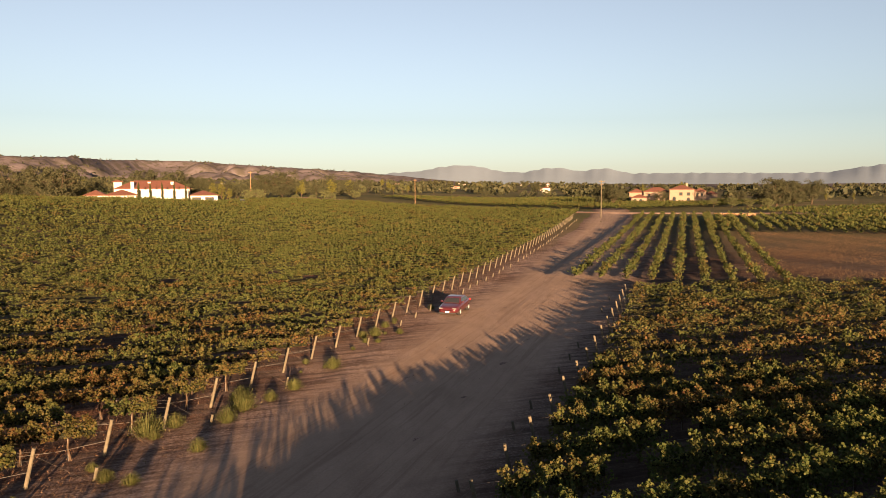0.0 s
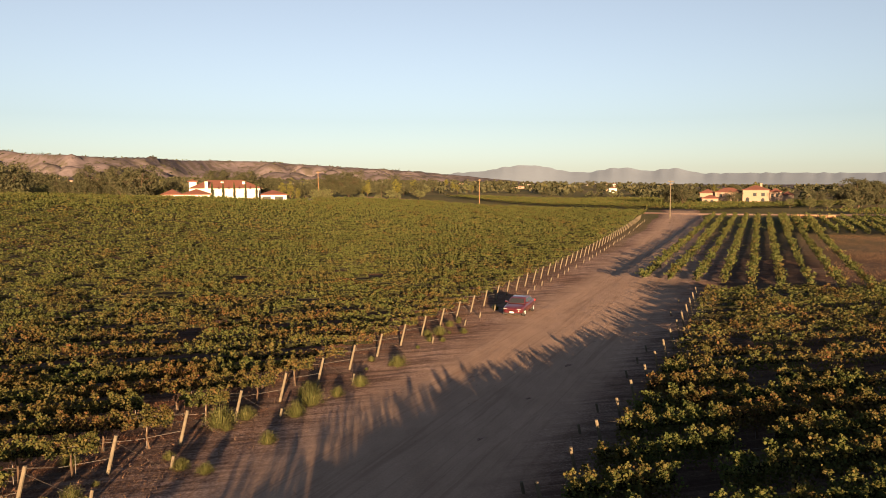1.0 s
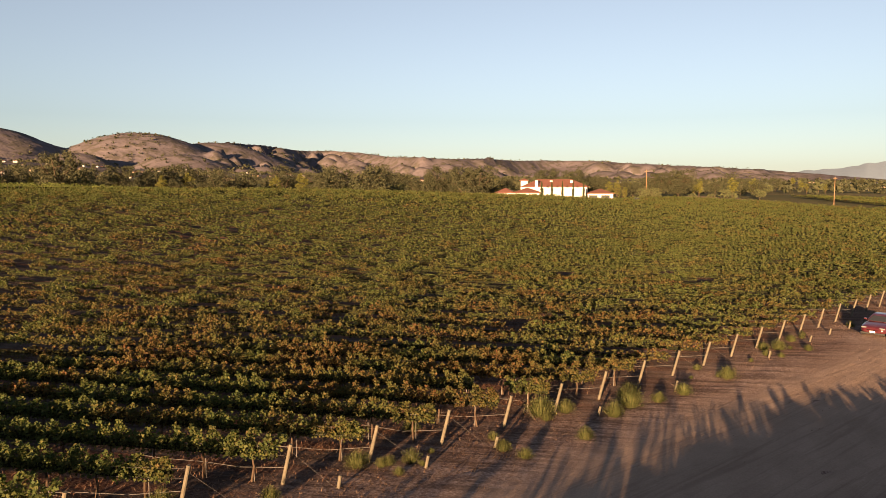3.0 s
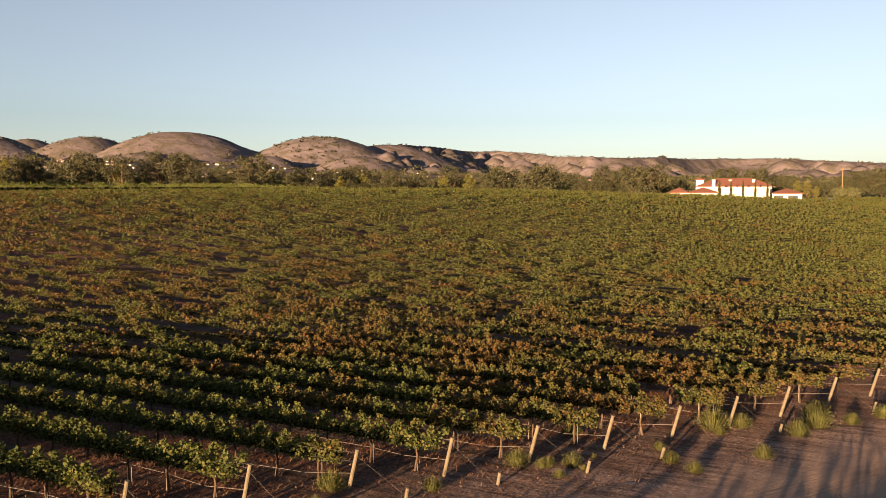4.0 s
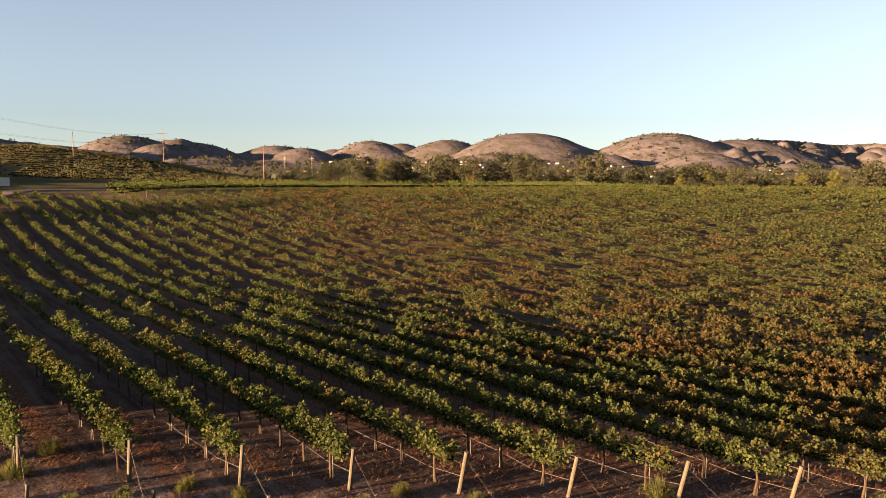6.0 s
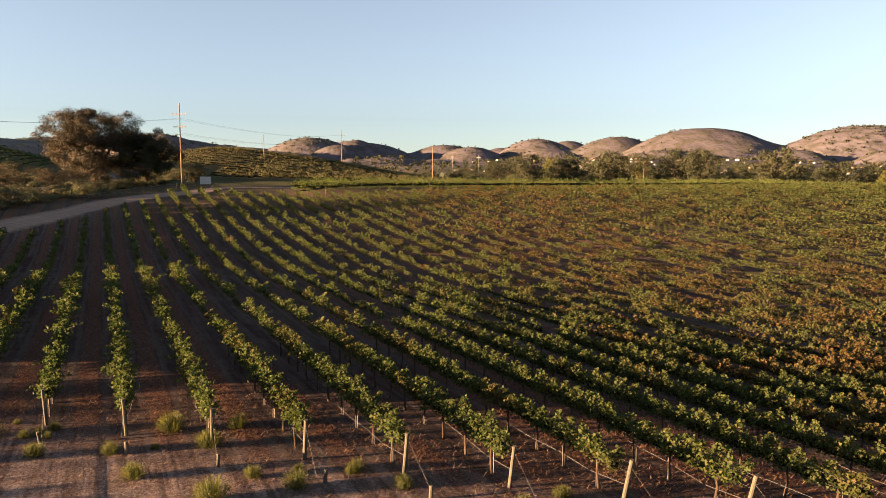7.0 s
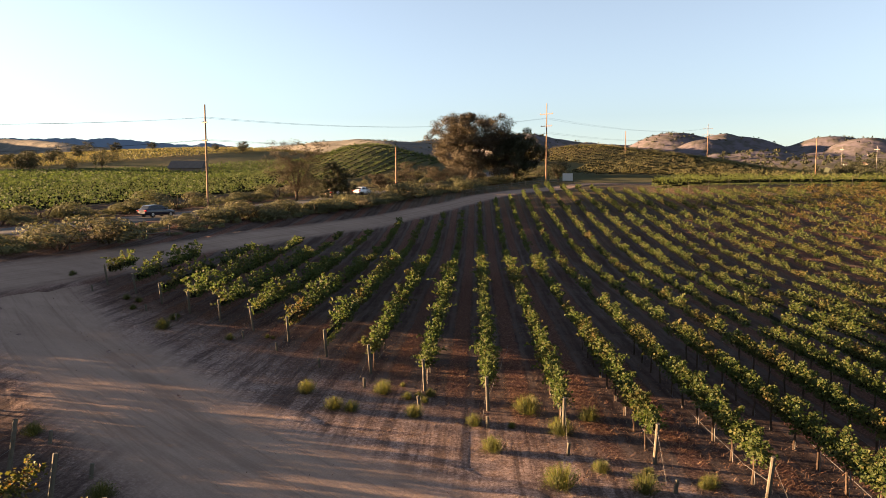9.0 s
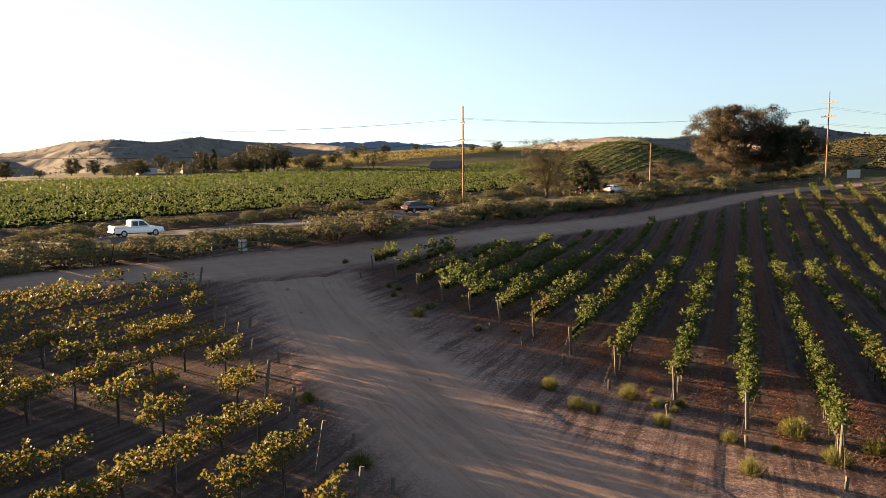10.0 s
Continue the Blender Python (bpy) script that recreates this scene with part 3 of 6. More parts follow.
def vine_leaves(rng, n, size, width=0.30, reach=1.0):
    """Leaves of one vine in the row's frame: x along the row, z up from the soil."""
    k = int(np.clip(n // 9, 3, 8)) + (4 if n > 150 else 0) + (3 if n > 400 else 0)  # shoots that arch up and out from the arms, each with its leaves close to it
    u0 = (np.arange(k) + rng.uniform(0.1, 0.9, k)) / k * 1.9 - 0.95
    out, lean = rng.normal(0, width * 1.5, k), rng.normal(0, 0.2, k)
    high = (0.28 + 0.72 * rng.uniform(0, 1, k)) * reach
    i = rng.choice(k, n, p=(high + 0.2) / (high + 0.2).sum())
    t = rng.uniform(0, 1, n) ** 0.65
    near = 0.05 + 0.06 * (1 - t)
    c = np.stack([u0[i] + lean[i] * t + rng.normal(0, 1, n) * near, out[i] * t + rng.normal(0, 1, n) * near * 1.1, 0.84 + high[i] * np.sin(t * 1.8) * 0.95 - 0.3 * np.abs(out[i]) * t + rng.normal(0, 0.05, n)], 1)
    low = rng.uniform(size=n) < (0.5 if width > 0.3 else 0.44)  # the thick middle along the wire, hanging below it
    c[low] = np.stack([rng.uniform(-0.95, 0.95, n), rng.normal(0, width * 0.75, n), rng.uniform(0.5 if width > 0.3 else 0.74, 1.34, n)], 1)[low]
    if width <= 0.3:
        c[:, 2] += 0.16
    return leaf_quads(rng, c, size, 0.6)


VINE_LENGTH, ROW_GAP = 1.85, 2.72


def lay_vines(rng, xy, turn, n, size, variants=14, reach=1.0, width=0.30, heart=True, halves=False):
    """The leaves of many vines, one run of numbers: copies of a few shapes, each turned and scaled its own way."""
    shapes = [vine_leaves(rng, n, size, width, reach)[0] for _ in range(variants)]
    xy = np.asarray(xy, float)
    pick = rng.integers(0, variants, len(xy))
    flip = rng.integers(0, 2, len(xy)) * 2 - 1
    grow = rng.uniform(0.65, 1.2, len(xy)) * np.where(rng.uniform(size=len(xy)) < 0.05, 0.45, 1)
    v = np.stack(shapes)[pick]
    dense, halves = heart, halves or n < 130
    c, s = np.cos(turn) * flip, np.sin(turn) * flip
    gx, gy = v[..., 0] * 1.0, v[..., 1] * grow[:, None]
    x = gx * c[:, None] - gy * s[:, None] + xy[:, :1]
    y = gx * s[:, None] + gy * c[:, None] + xy[:, 1:]
    z = v[..., 2] * (0.35 + 0.65 * grow[:, None]) + ground_z(xy[:, 0], xy[:, 1])[:, None]
    verts = np.stack([x, y, z], -1).reshape(-1, 3)
    if not dense:
        return verts, np.arange(len(verts)).reshape(-1, 4)[:, :3 if halves else 4]
    # each canopy's middle: near-black sheets painted as its inner shade, letting no light through
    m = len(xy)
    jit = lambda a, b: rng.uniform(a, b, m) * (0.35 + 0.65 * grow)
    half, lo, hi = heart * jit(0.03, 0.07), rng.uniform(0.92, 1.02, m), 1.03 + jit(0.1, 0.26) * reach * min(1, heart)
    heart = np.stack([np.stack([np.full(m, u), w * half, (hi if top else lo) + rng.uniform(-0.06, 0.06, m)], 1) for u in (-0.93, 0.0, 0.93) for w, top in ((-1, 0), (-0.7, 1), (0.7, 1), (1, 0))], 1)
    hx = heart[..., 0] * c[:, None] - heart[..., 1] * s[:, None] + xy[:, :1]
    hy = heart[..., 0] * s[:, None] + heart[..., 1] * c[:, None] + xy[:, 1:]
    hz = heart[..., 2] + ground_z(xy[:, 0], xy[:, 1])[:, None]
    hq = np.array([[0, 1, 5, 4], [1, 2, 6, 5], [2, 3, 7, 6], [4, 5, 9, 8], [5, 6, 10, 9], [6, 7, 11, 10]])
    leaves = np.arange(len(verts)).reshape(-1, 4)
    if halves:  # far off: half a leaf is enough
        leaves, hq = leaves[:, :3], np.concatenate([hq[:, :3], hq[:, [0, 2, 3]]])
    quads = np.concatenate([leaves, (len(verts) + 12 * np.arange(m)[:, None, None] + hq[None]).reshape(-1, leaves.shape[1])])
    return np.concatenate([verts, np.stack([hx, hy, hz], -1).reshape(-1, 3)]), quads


def inside_main(x, y):
    w = -x * math.sin(radians(75)) + y * math.cos(radians(75))
    south = np.where(x < -108, -42 + (-108 - x) * 0.1, np.where(x < -80, -44 + (-80 - x) * 0.1, -44.0))
    return (w < field_edge(x, y)) & (y > south + 0.5) & (y < 218 + (50 - x) * 0.72) & ((x > -70) | (y < 216))


def row_start(s):
    """Where along the row its end post stands; the line of the ends swings out along the road."""
    edge = np.interp((s + 28.05) / ROW_GAP, (-30, -1, 3, 7, 10, 12, 14, 15, 17, 19, 20), (-1.2, -1.15, -0.6, -0.45, 0.15, 0.35, 1.7, 1.9, 1.45, 1.0, 0.1))
    return 28.6 + 0.8 * s + edge + (0.0003 * (s + 28) ** 2 if s < -28 else 0)


def main_rows():
    """Each row of the main field: its place across, and the places of its vines along."""
    for k in range(-88, 24):
        s = -28.05 + ROW_GAP * k
        start = row_start(s)
        r = start + 1.5 + VINE_LENGTH * np.arange(170)
        x, y = world_of(r, s)
        yield k, s, start, r[inside_main(x, y)]


main_xy, main_ends = [], []
for k, s, start, r in main_rows():
    if len(r):
        main_xy.append(np.stack(world_of(r, s), 1))
        main_ends.append((k, s, start, r[-1]))
main_xy = np.concatenate(main_xy)
main_xy = main_xy[rng.uniform(size=len(main_xy)) > 0.01]
turn_main = math.atan2(ROW[1], ROW[0])

# the east block, on the other side of the road
east_xy, east_ends = [], []
for k in range(-28, 23):
    s = -13.4 + ROW_GAP * k
    r = -np.arange(0, 80, VINE_LENGTH)
    # the block's western edge
    e = np.linspace(-60, 60, 1201)
    ex, ey = world_of(e, s)
    edge = e[np.argmin(np.abs(ex - (-7.0 + 0.385 * ey - 0.0006 * np.maximum(ey - 20, 0) ** 2)))]
    x, y = world_of(edge - 1.9 + r, s)
    ok = (y < 72) & (y > -45.5) & (x < 75) & ((y > 0) | (x < 25))
    if ok.sum() > 2:
        east_xy.append(np.stack([x[ok], y[ok]], 1))
        if ok[0]:
            east_ends.append((s, edge))
east_xy = np.concatenate(east_xy)
east_xy = east_xy[rng.uniform(size=len(east_xy)) > 0.04 + 0.4 * smooth(-4, -9, east_xy[:, 1]) * smooth(-28, -23, east_xy[:, 1])]


def block(az, origin, rows, gap, length, keep=lambda x, y: x == x):
    """Vines of a block whose rows run along az from a line of row ends."""
    a = radians(az)
    d, n = (-math.sin(a), math.cos(a)), (math.cos(a), math.sin(a))
    out = []
    for k in range(rows):
        t = np.arange(0, length, VINE_LENGTH)
        x, y = origin[0] + n[0] * gap * k + d[0] * t, origin[1] + n[1] * gap * k + d[1] * t
        ok = keep(x, y)
        out.append(np.stack([x[ok], y[ok]], 1))
    return np.concatenate(out), math.atan2(d[1], d[0])


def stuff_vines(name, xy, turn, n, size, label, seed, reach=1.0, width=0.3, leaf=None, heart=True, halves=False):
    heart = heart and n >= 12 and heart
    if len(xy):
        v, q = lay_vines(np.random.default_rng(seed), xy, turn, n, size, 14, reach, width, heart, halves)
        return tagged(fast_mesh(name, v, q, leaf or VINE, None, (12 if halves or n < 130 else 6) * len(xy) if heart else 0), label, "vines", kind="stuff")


dist = np.hypot(main_xy[:, 0] + 10, main_xy[:, 1] - 5)
order = np.argsort(dist)
NEAR_MAIN = main_xy[order[:190]]
rest = main_xy[order[190:]]
d2 = dist[order[190:]]
ROWS_LABEL = "leafy green grapevine rows turning yellow and rust"
corner = (d2 < 62) & (rest[:, 1] < -16)
stuff_vines("vine_rows", rest[(d2 < 48) & ~corner], turn_main, 330, 0.132, ROWS_LABEL, 21, 0.8, 0.2)
stuff_vines("vine_rows", rest[corner], turn_main, 420, 0.15, ROWS_LABEL, 38, 1.45, 0.28)
stuff_vines("vine_rows", rest[(d2 >= 48) & (d2 < 80) & ~corner], turn_main, 220, 0.2, ROWS_LABEL, 35, 0.76, 0.19, None, True, True)
stuff_vines("vine_rows", rest[(d2 >= 80) & (d2 < 130)], turn_main, 120, 0.26, ROWS_LABEL, 22, 0.9, 0.2, None, 1.0)
stuff_vines("vine_rows", rest[d2 >= 130], turn_main, 56, 0.38, "distant leafy grapevine rows on the rising field", 23, 0.88, 0.18, None, 0.9)
oe = np.argsort(np.minimum(np.hypot(east_xy[:, 0] + 13, east_xy[:, 1] + 21), np.hypot(east_xy[:, 0] - 8, east_xy[:, 1] - 26)))
NEAR_EAST, rest_east = east_xy[oe[:110]], east_xy[oe[110:]]
low = rest_east[:, 1] < -4
tall, seen_near = (rest_east[:, 1] < 16) & ~low, np.hypot(rest_east[:, 0], rest_east[:, 1]) < 46
EAST_LABEL = "leafy grapevine rows with yellow and rust leaves"
stuff_vines("vine_rows", rest_east[seen_near & ~tall & ~low], turn_main, 330, 0.14, EAST_LABEL, 24, 0.95, 0.34, None, 0.7)
stuff_vines("vine_rows", rest_east[tall], turn_main, 230, 0.155, EAST_LABEL, 37, 1.4, 0.34)
stuff_vines("vine_rows", rest_east[low], turn_main, 170, 0.14, "sparse golden grapevine rows on bare dusty soil", 39, 0.75, 0.24, RUSTVINE, False)
stuff_vines("vine_rows", rest_east[~seen_near & ~tall & ~low], turn_main, 230, 0.21, EAST_LABEL, 36, 0.95, 0.34, None, 0.7, True)

NE, t_ne = block(-19, (15, 79), 9, 2.75, 130)
stuff_vines("vine_rows", NE, t_ne, 64, 0.34, "widely spaced grapevine rows beyond the track", 25)
NE2, t_ne2 = block(-19, (58, 150), 30, 2.75, 52)
stuff_vines("vine_rows", NE2, t_ne2, 40, 0.45, "grapevine rows behind the bare brown field", 26)
N2, t_n2 = block(38, (62, 236), 46, 2.9, 150)
NE3, t_ne3 = block(-70, (96, 226), 22, 3.0, 190)
stuff_vines("vine_rows", NE3, t_ne3, 8, 0.9, "distant vineyard block beyond the brown field", 33)
stuff_vines("vine_rows", N2, t_n2, 24, 0.62, "distant vineyard block beyond the lane", 27)
CREST, t_cr = block(20, (-140, -14), 9, -2.6, 190, lambda x, y: np.degrees(np.arctan2(-x, y)) < 96.5)
stuff_vines("vine_rows", CREST, t_cr, 110, 0.26, "bright green vineyard block along the crest", 28, 1.75, 0.36, CRESTVINE, 1.3)
SOUTH, t_so = block(90, (90, -86.5), 36, -2.75, 330, lambda x, y: (x < 60) & (x > -152) & (y < -86 + 0.06 * (x + 60)))
stuff_vines("vine_rows", SOUTH, t_so, 30, 0.38, "sunlit green vineyard across the highway", 29, 1.0, 0.3, SOUTHVINE)
SOUTH2, t_so2 = block(80, (60, -185), 40, -3.4, 420, lambda x, y: (x > -360) & (x < 40))
stuff_vines("vine_rows", SOUTH2, t_so2, 8, 0.9, "far green vineyard slope across the highway", 30, 1.0, 0.3, SOUTHVINE)
HILL1, t_h1 = block(100, (-150, -66), 42, -2.9, 150, lambda x, y: (y < -84) & (y > -185) & (x < -150))
stuff_vines("vine_rows", HILL1, t_h1, 26, 0.4, "green vine rows on a rounded hill", 31, 1.0, 0.3, SOUTHVINE)
HILL2, t_h2 = block(60, (-188, -115), 66, 2.9, 250, lambda x, y: (x < -222) | ((x < -194) & (y > -46) & (y < 45)))
stuff_vines("vine_rows", HILL2, t_h2, 24, 0.36, "dark vine rows on the hill behind the track", 32, 1.0, 0.3, HILLVINE)
SOUTH3, t_so3 = block(75, (-230, -330), 62, -3.2, 330, lambda x, y: np.hypot(x, y) < 680)
stuff_vines("vine_rows", SOUTH3, t_so3, 5, 1.0, "hazy green vineyard on a long low hill", 34, 1.0, 0.3, HILLVINE)

# ---------------------------------------------------------------- the nearest vines, one by one
def grapevine(seed, width, leaves=1150, dense=True, leaf=None):
    rng = np.random.default_rng(seed)
    ob = thing("grapevine", pose(0, 0, 0), "leafy grapevine with gnarled dark trunk and yellowing leaves", "grapevine", "grapevines in rows")
    bm = bmesh.new()
    lean = rng.uniform(-0.12, 0.12)
    rod(bm, (0, 0, -0.1), (lean, 0.02, 0.58), 0.05, 0.04, 7)
    rod(bm, (lean, 0.02, 0.56), (lean * 0.4, 0, 1.02), 0.042, 0.03, 7)
    for side in (-1, 1):
        rod(bm, (lean * 0.4, 0, 1.0), (side * 0.5, rng.uniform(-0.04, 0.04), 1.07), 0.03, 0.022, 6)
        rod(bm, (side * 0.5, 0, 1.07), (side * 0.92, rng.uniform(-0.05, 0.05), 1.04), 0.022, 0.014, 6)
    part("trunk", bm, BARK, ob, "gnarled dark brown trunk with two arms")
    v, q = vine_leaves(rng, int(rng.uniform(0.88, 1.13) * leaves), 0.106, width, rng.uniform(0.62, 0.98) * (1.25 if width > 0.3 else 1.0))
    # added near-black sheets darken the canopy's inside like shade
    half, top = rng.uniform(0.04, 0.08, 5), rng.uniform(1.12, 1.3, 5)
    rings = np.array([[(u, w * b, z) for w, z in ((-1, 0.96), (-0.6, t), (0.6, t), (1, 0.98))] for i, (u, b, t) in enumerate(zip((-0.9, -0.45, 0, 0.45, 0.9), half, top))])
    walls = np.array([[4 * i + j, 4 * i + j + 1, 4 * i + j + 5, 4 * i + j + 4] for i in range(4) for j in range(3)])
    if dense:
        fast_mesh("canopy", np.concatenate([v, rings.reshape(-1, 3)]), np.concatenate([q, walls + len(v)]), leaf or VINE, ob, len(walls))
    else:
        fast_mesh("canopy", v, q, leaf or VINE, ob)
    bm = bmesh.new()
    rod(bm, (0.1, 0.03, -0.1), (0.1, 0.03, 1.25), 0.012, None, 5)
    part("stake", bm, STEEL, ob, "thin rusty steel stake")
    return ob


slim, bushy, wispy = [grapevine(100 + i, 0.2) for i in range(7)], [grapevine(120 + i, 0.4, 1500) for i in range(5)], [grapevine(130 + i, 0.24, 330 + 130 * i, False, RUSTVINE) for i in range(4)]
for vines, i, (x, y) in [(slim, i, p) for i, p in enumerate(NEAR_MAIN)] + [(bushy, i, p) for i, p in enumerate(NEAR_EAST[NEAR_EAST[:, 1] > -6])] + [(wispy, i, p) for i, p in enumerate(NEAR_EAST[NEAR_EAST[:, 1] <= -6])]:
    m = standing(x, y, math.degrees(turn_main) + (180 if rng.uniform() < 0.5 else 0) + rng.uniform(-3, 3))
    if i < len(vines):
        vines[i].matrix_world = m
    else:
        copy_thing(vines[i % len(vines)], m)


# ---------------------------------------------------------------- end posts, anchor stakes and wires
def end_post(seed):
    rng = np.random.default_rng(seed)
    ob = thing("end_post", pose(0, 0, 0), "weathered pale wooden end post leaning over its anchor wire", "post", "row end posts")
    bm = bmesh.new()
    rod(bm, (0.0, 0, -0.25), (0.42, rng.uniform(-0.05, 0.05), 1.5), 0.075, 0.066, 9)
    part("post", bm, POST, ob)
    bm = bmesh.new()
    rod(bm, (0.36, 0, 1.25), (2.05, 0, 0.12), 0.003, None, 4)
    part("brace_wire", bm, STEEL, ob, "thin steel anchor wire")
    bm = bmesh.new()
    for z in (1.04, 1.36):
        rod(bm, (0.25 * z + 0.02, 0, z), (-2.2, 0, z), 0.003, None, 4)
    part("trellis_wire", bm, STEEL, ob, "thin steel trellis wires")
    sag = [(0.14, 0, 0.62)] + [(-1.6 * i, rng.uniform(-0.05, 0.05), 0.5 - 0.06 * (i % 2) + rng.uniform(-0.03, 0.03)) for i in range(1, 7)]
    bm = tube(sag, 0.007)
    part("drip_hose", bm, HOSE, ob, "pale grey irrigation hose")
    return ob


def anchor_stake(seed):
    rng = np.random.default_rng(seed)
    bm = bmesh.new()
    rod(bm, (0, 0, -0.2), (0.14, rng.uniform(-0.05, 0.05), 0.48), 0.065, 0.06, 8)
    bmesh.ops.bevel(bm, geom=[e for e in bm.edges if abs(e.verts[0].co.z - 0.48) < 0.1 and abs(e.verts[1].co.z - 0.48) < 0.1], offset=0.012, segments=1, affect="EDGES")
    return tagged(part("anchor_stake", bm, POST), "short weathered wooden anchor stake in the soil", "stake", "anchor stakes")


posts, stakes = [end_post(i) for i in range(4)], [anchor_stake(i) for i in range(4)]


def put(kinds, i, m):
    if i < len(kinds):
        kinds[i].matrix_world = m
        return kinds[i]
    return copy_thing(kinds[i % len(kinds)], m)


n = 0
out_main = math.degrees(math.atan2(-ROW[1], -ROW[0]))
for k, s, start, last in main_ends:
    if s > -170:
        x, y = world_of(start + 0.38, s)
        put(posts, n, standing(x, y, out_main + rng.uniform(-8, 8)))
        if rng.uniform() < 0.85:
            x, y = world_of(start - 1.75 + rng.uniform(-0.15, 0.15), s + rng.uniform(-0.1, 0.1))
            put(stakes, n, standing(x, y, out_main + rng.uniform(-15, 15)))
        n += 1
for s, edge in east_ends:
    x, y = world_of(edge - 0.38, s)
    put(posts, n, standing(x, y, out_main + 180 + rng.uniform(-8, 8)))
    if rng.uniform() < 0.6:
        x, y = world_of(edge + 1.7, s)
        put(stakes, n, standing(x, y, out_main + 180 + rng.uniform(-15, 15)))
    n += 1


crest_post = tagged(part("trellis_post", rod(bmesh.new(), (0, 0, -0.3), (0.03, 0, 1.75), 0.07, 0.06, 7), POST), "pale wooden trellis post along the crest block", "post", "posts of the crest block")
n = 0
for i in range(48):
    a = radians(20)
    x, y = -140 + 1.2 * math.cos(a) - math.sin(a) * 3.7 * i, -14 + 1.2 * math.sin(a) + math.cos(a) * 3.7 * i
    if math.degrees(math.atan2(-x, y)) < 96:
        put([crest_post], n, standing(x, y, rng.uniform(0, 360)))
        n += 1


# ---------------------------------------------------------------- weeds and straw
def weed_tuft(seed):
    rng = np.random.default_rng(seed)
    count = 620
    a, rr, h = rng.uniform(0, 6.28, count), rng.uniform(0, 1, count) ** 0.6 * 0.5, rng.uniform(0.3, 1.0, count) ** 1.4
    root = np.stack([np.cos(a) * rr * 0.45, np.sin(a) * rr * 0.45, 0 * a - 0.03], 1)
    tip = np.stack([np.cos(a) * rr, np.sin(a) * rr, h * 0.72 * np.sqrt(np.maximum(0.1, 1 - (rr / 0.6) ** 2))], 1) + rng.normal(0, 0.05, (count, 3))
    side = np.stack([-np.sin(a), np.cos(a), 0 * a], 1) * 0.006
    mid = root * 0.4 + tip * 0.6 + (0, 0, 0.03)
    v = np.stack([root, mid - side, tip, mid + side], 1).reshape(-1, 3)
    puff, _ = leaf_quads(rng, tip * (0.9, 0.9, 0.85) + rng.normal(0, 0.04, tip.shape), 0.034, 0.1)
    v = np.concatenate([v, puff])
    ob = fast_mesh("weed_tuft", v, np.arange(len(v)).reshape(-1, 4), WEED)
    return tagged(ob, "yellow-green weed tuft on the bare road edge", "weed", "weed tufts along the road")


tufts = [weed_tuft(40 + i) for i in range(5)]
TUFTS = ((-10.4, 35.6, 1.5), (-8.1, 37.4, 1.3), (-8.9, 35.4, 1.1), (-10.1, 32.0, 1.4), (-10.1, 28.1, 1.1), (-6.7, 41.9, 1.2), (-5.0, 51.1, 1.3), (-11.3, 24.6, 1.0), (-13.1, 30.3, 1.7), (-12.3, 31.4, 1.4), (-9.9, 33.9, 1.5),
         (-25.6, -5.9, 1.2), (-27.6, -5.3, 1.3), (-21.1, -4.8, 1.3), (-22.8, -3.9, 0.9), (-22.9, -7.6, 0.9), (-24.1, -14.7, 1.0), (-24.2, -14.0, 1.0), (-27.3, -7.7, 1.3), (-24.8, -11.5, 1.1), (-21.9, -2.4, 1.0),
         (-19.1, 13.9, 1.3), (-17.0, 25.1, 1.1), (-16.3, 20.4, 1.1), (-25.3, -16.8, 1.3), (-31.6, -31.1, 1.1), (-14.4, -16.2, 1.0), (-16.8, -22.2, 1.1))
n = 0
for x, y, k in TUFTS:
    put(tufts, n, standing(x, y, rng.uniform(0, 360)) @ Matrix.Diagonal((0.85 * k, 0.85 * k, 0.8 * k, 1)))
    n += 1
for i in range(60):
    s = rng.uniform(-60, 30)
    x, y = world_of(row_start(s) - abs(rng.normal(0.3, 1.5)), s)
    k = rng.uniform(0.3, 0.8)
    put(tufts, n, standing(x, y, rng.uniform(0, 360)) @ Matrix.Diagonal((k, k, k, 1)))
    n += 1


def blades(rng, x, y, tall, wide):
    """Dry stalks lying and standing at the given places."""
    count = len(x)
    c = np.stack([x, y, ground_z(x, y) + 0.02], 1)
    a, h = rng.uniform(0, 6.28, count), rng.uniform(0.3, 1, count) * tall
    d = np.stack([np.cos(a), np.sin(a), rng.uniform(-0.1, 0.7, count)], 1) * h[:, None]
    w = np.stack([-np.sin(a), np.cos(a), 0 * a], 1) * wide
    v = np.stack([c - d * 0.3, c - w, c + d, c + w], 1).reshape(-1, 3)
    return v, np.arange(len(v)).reshape(-1, 4)


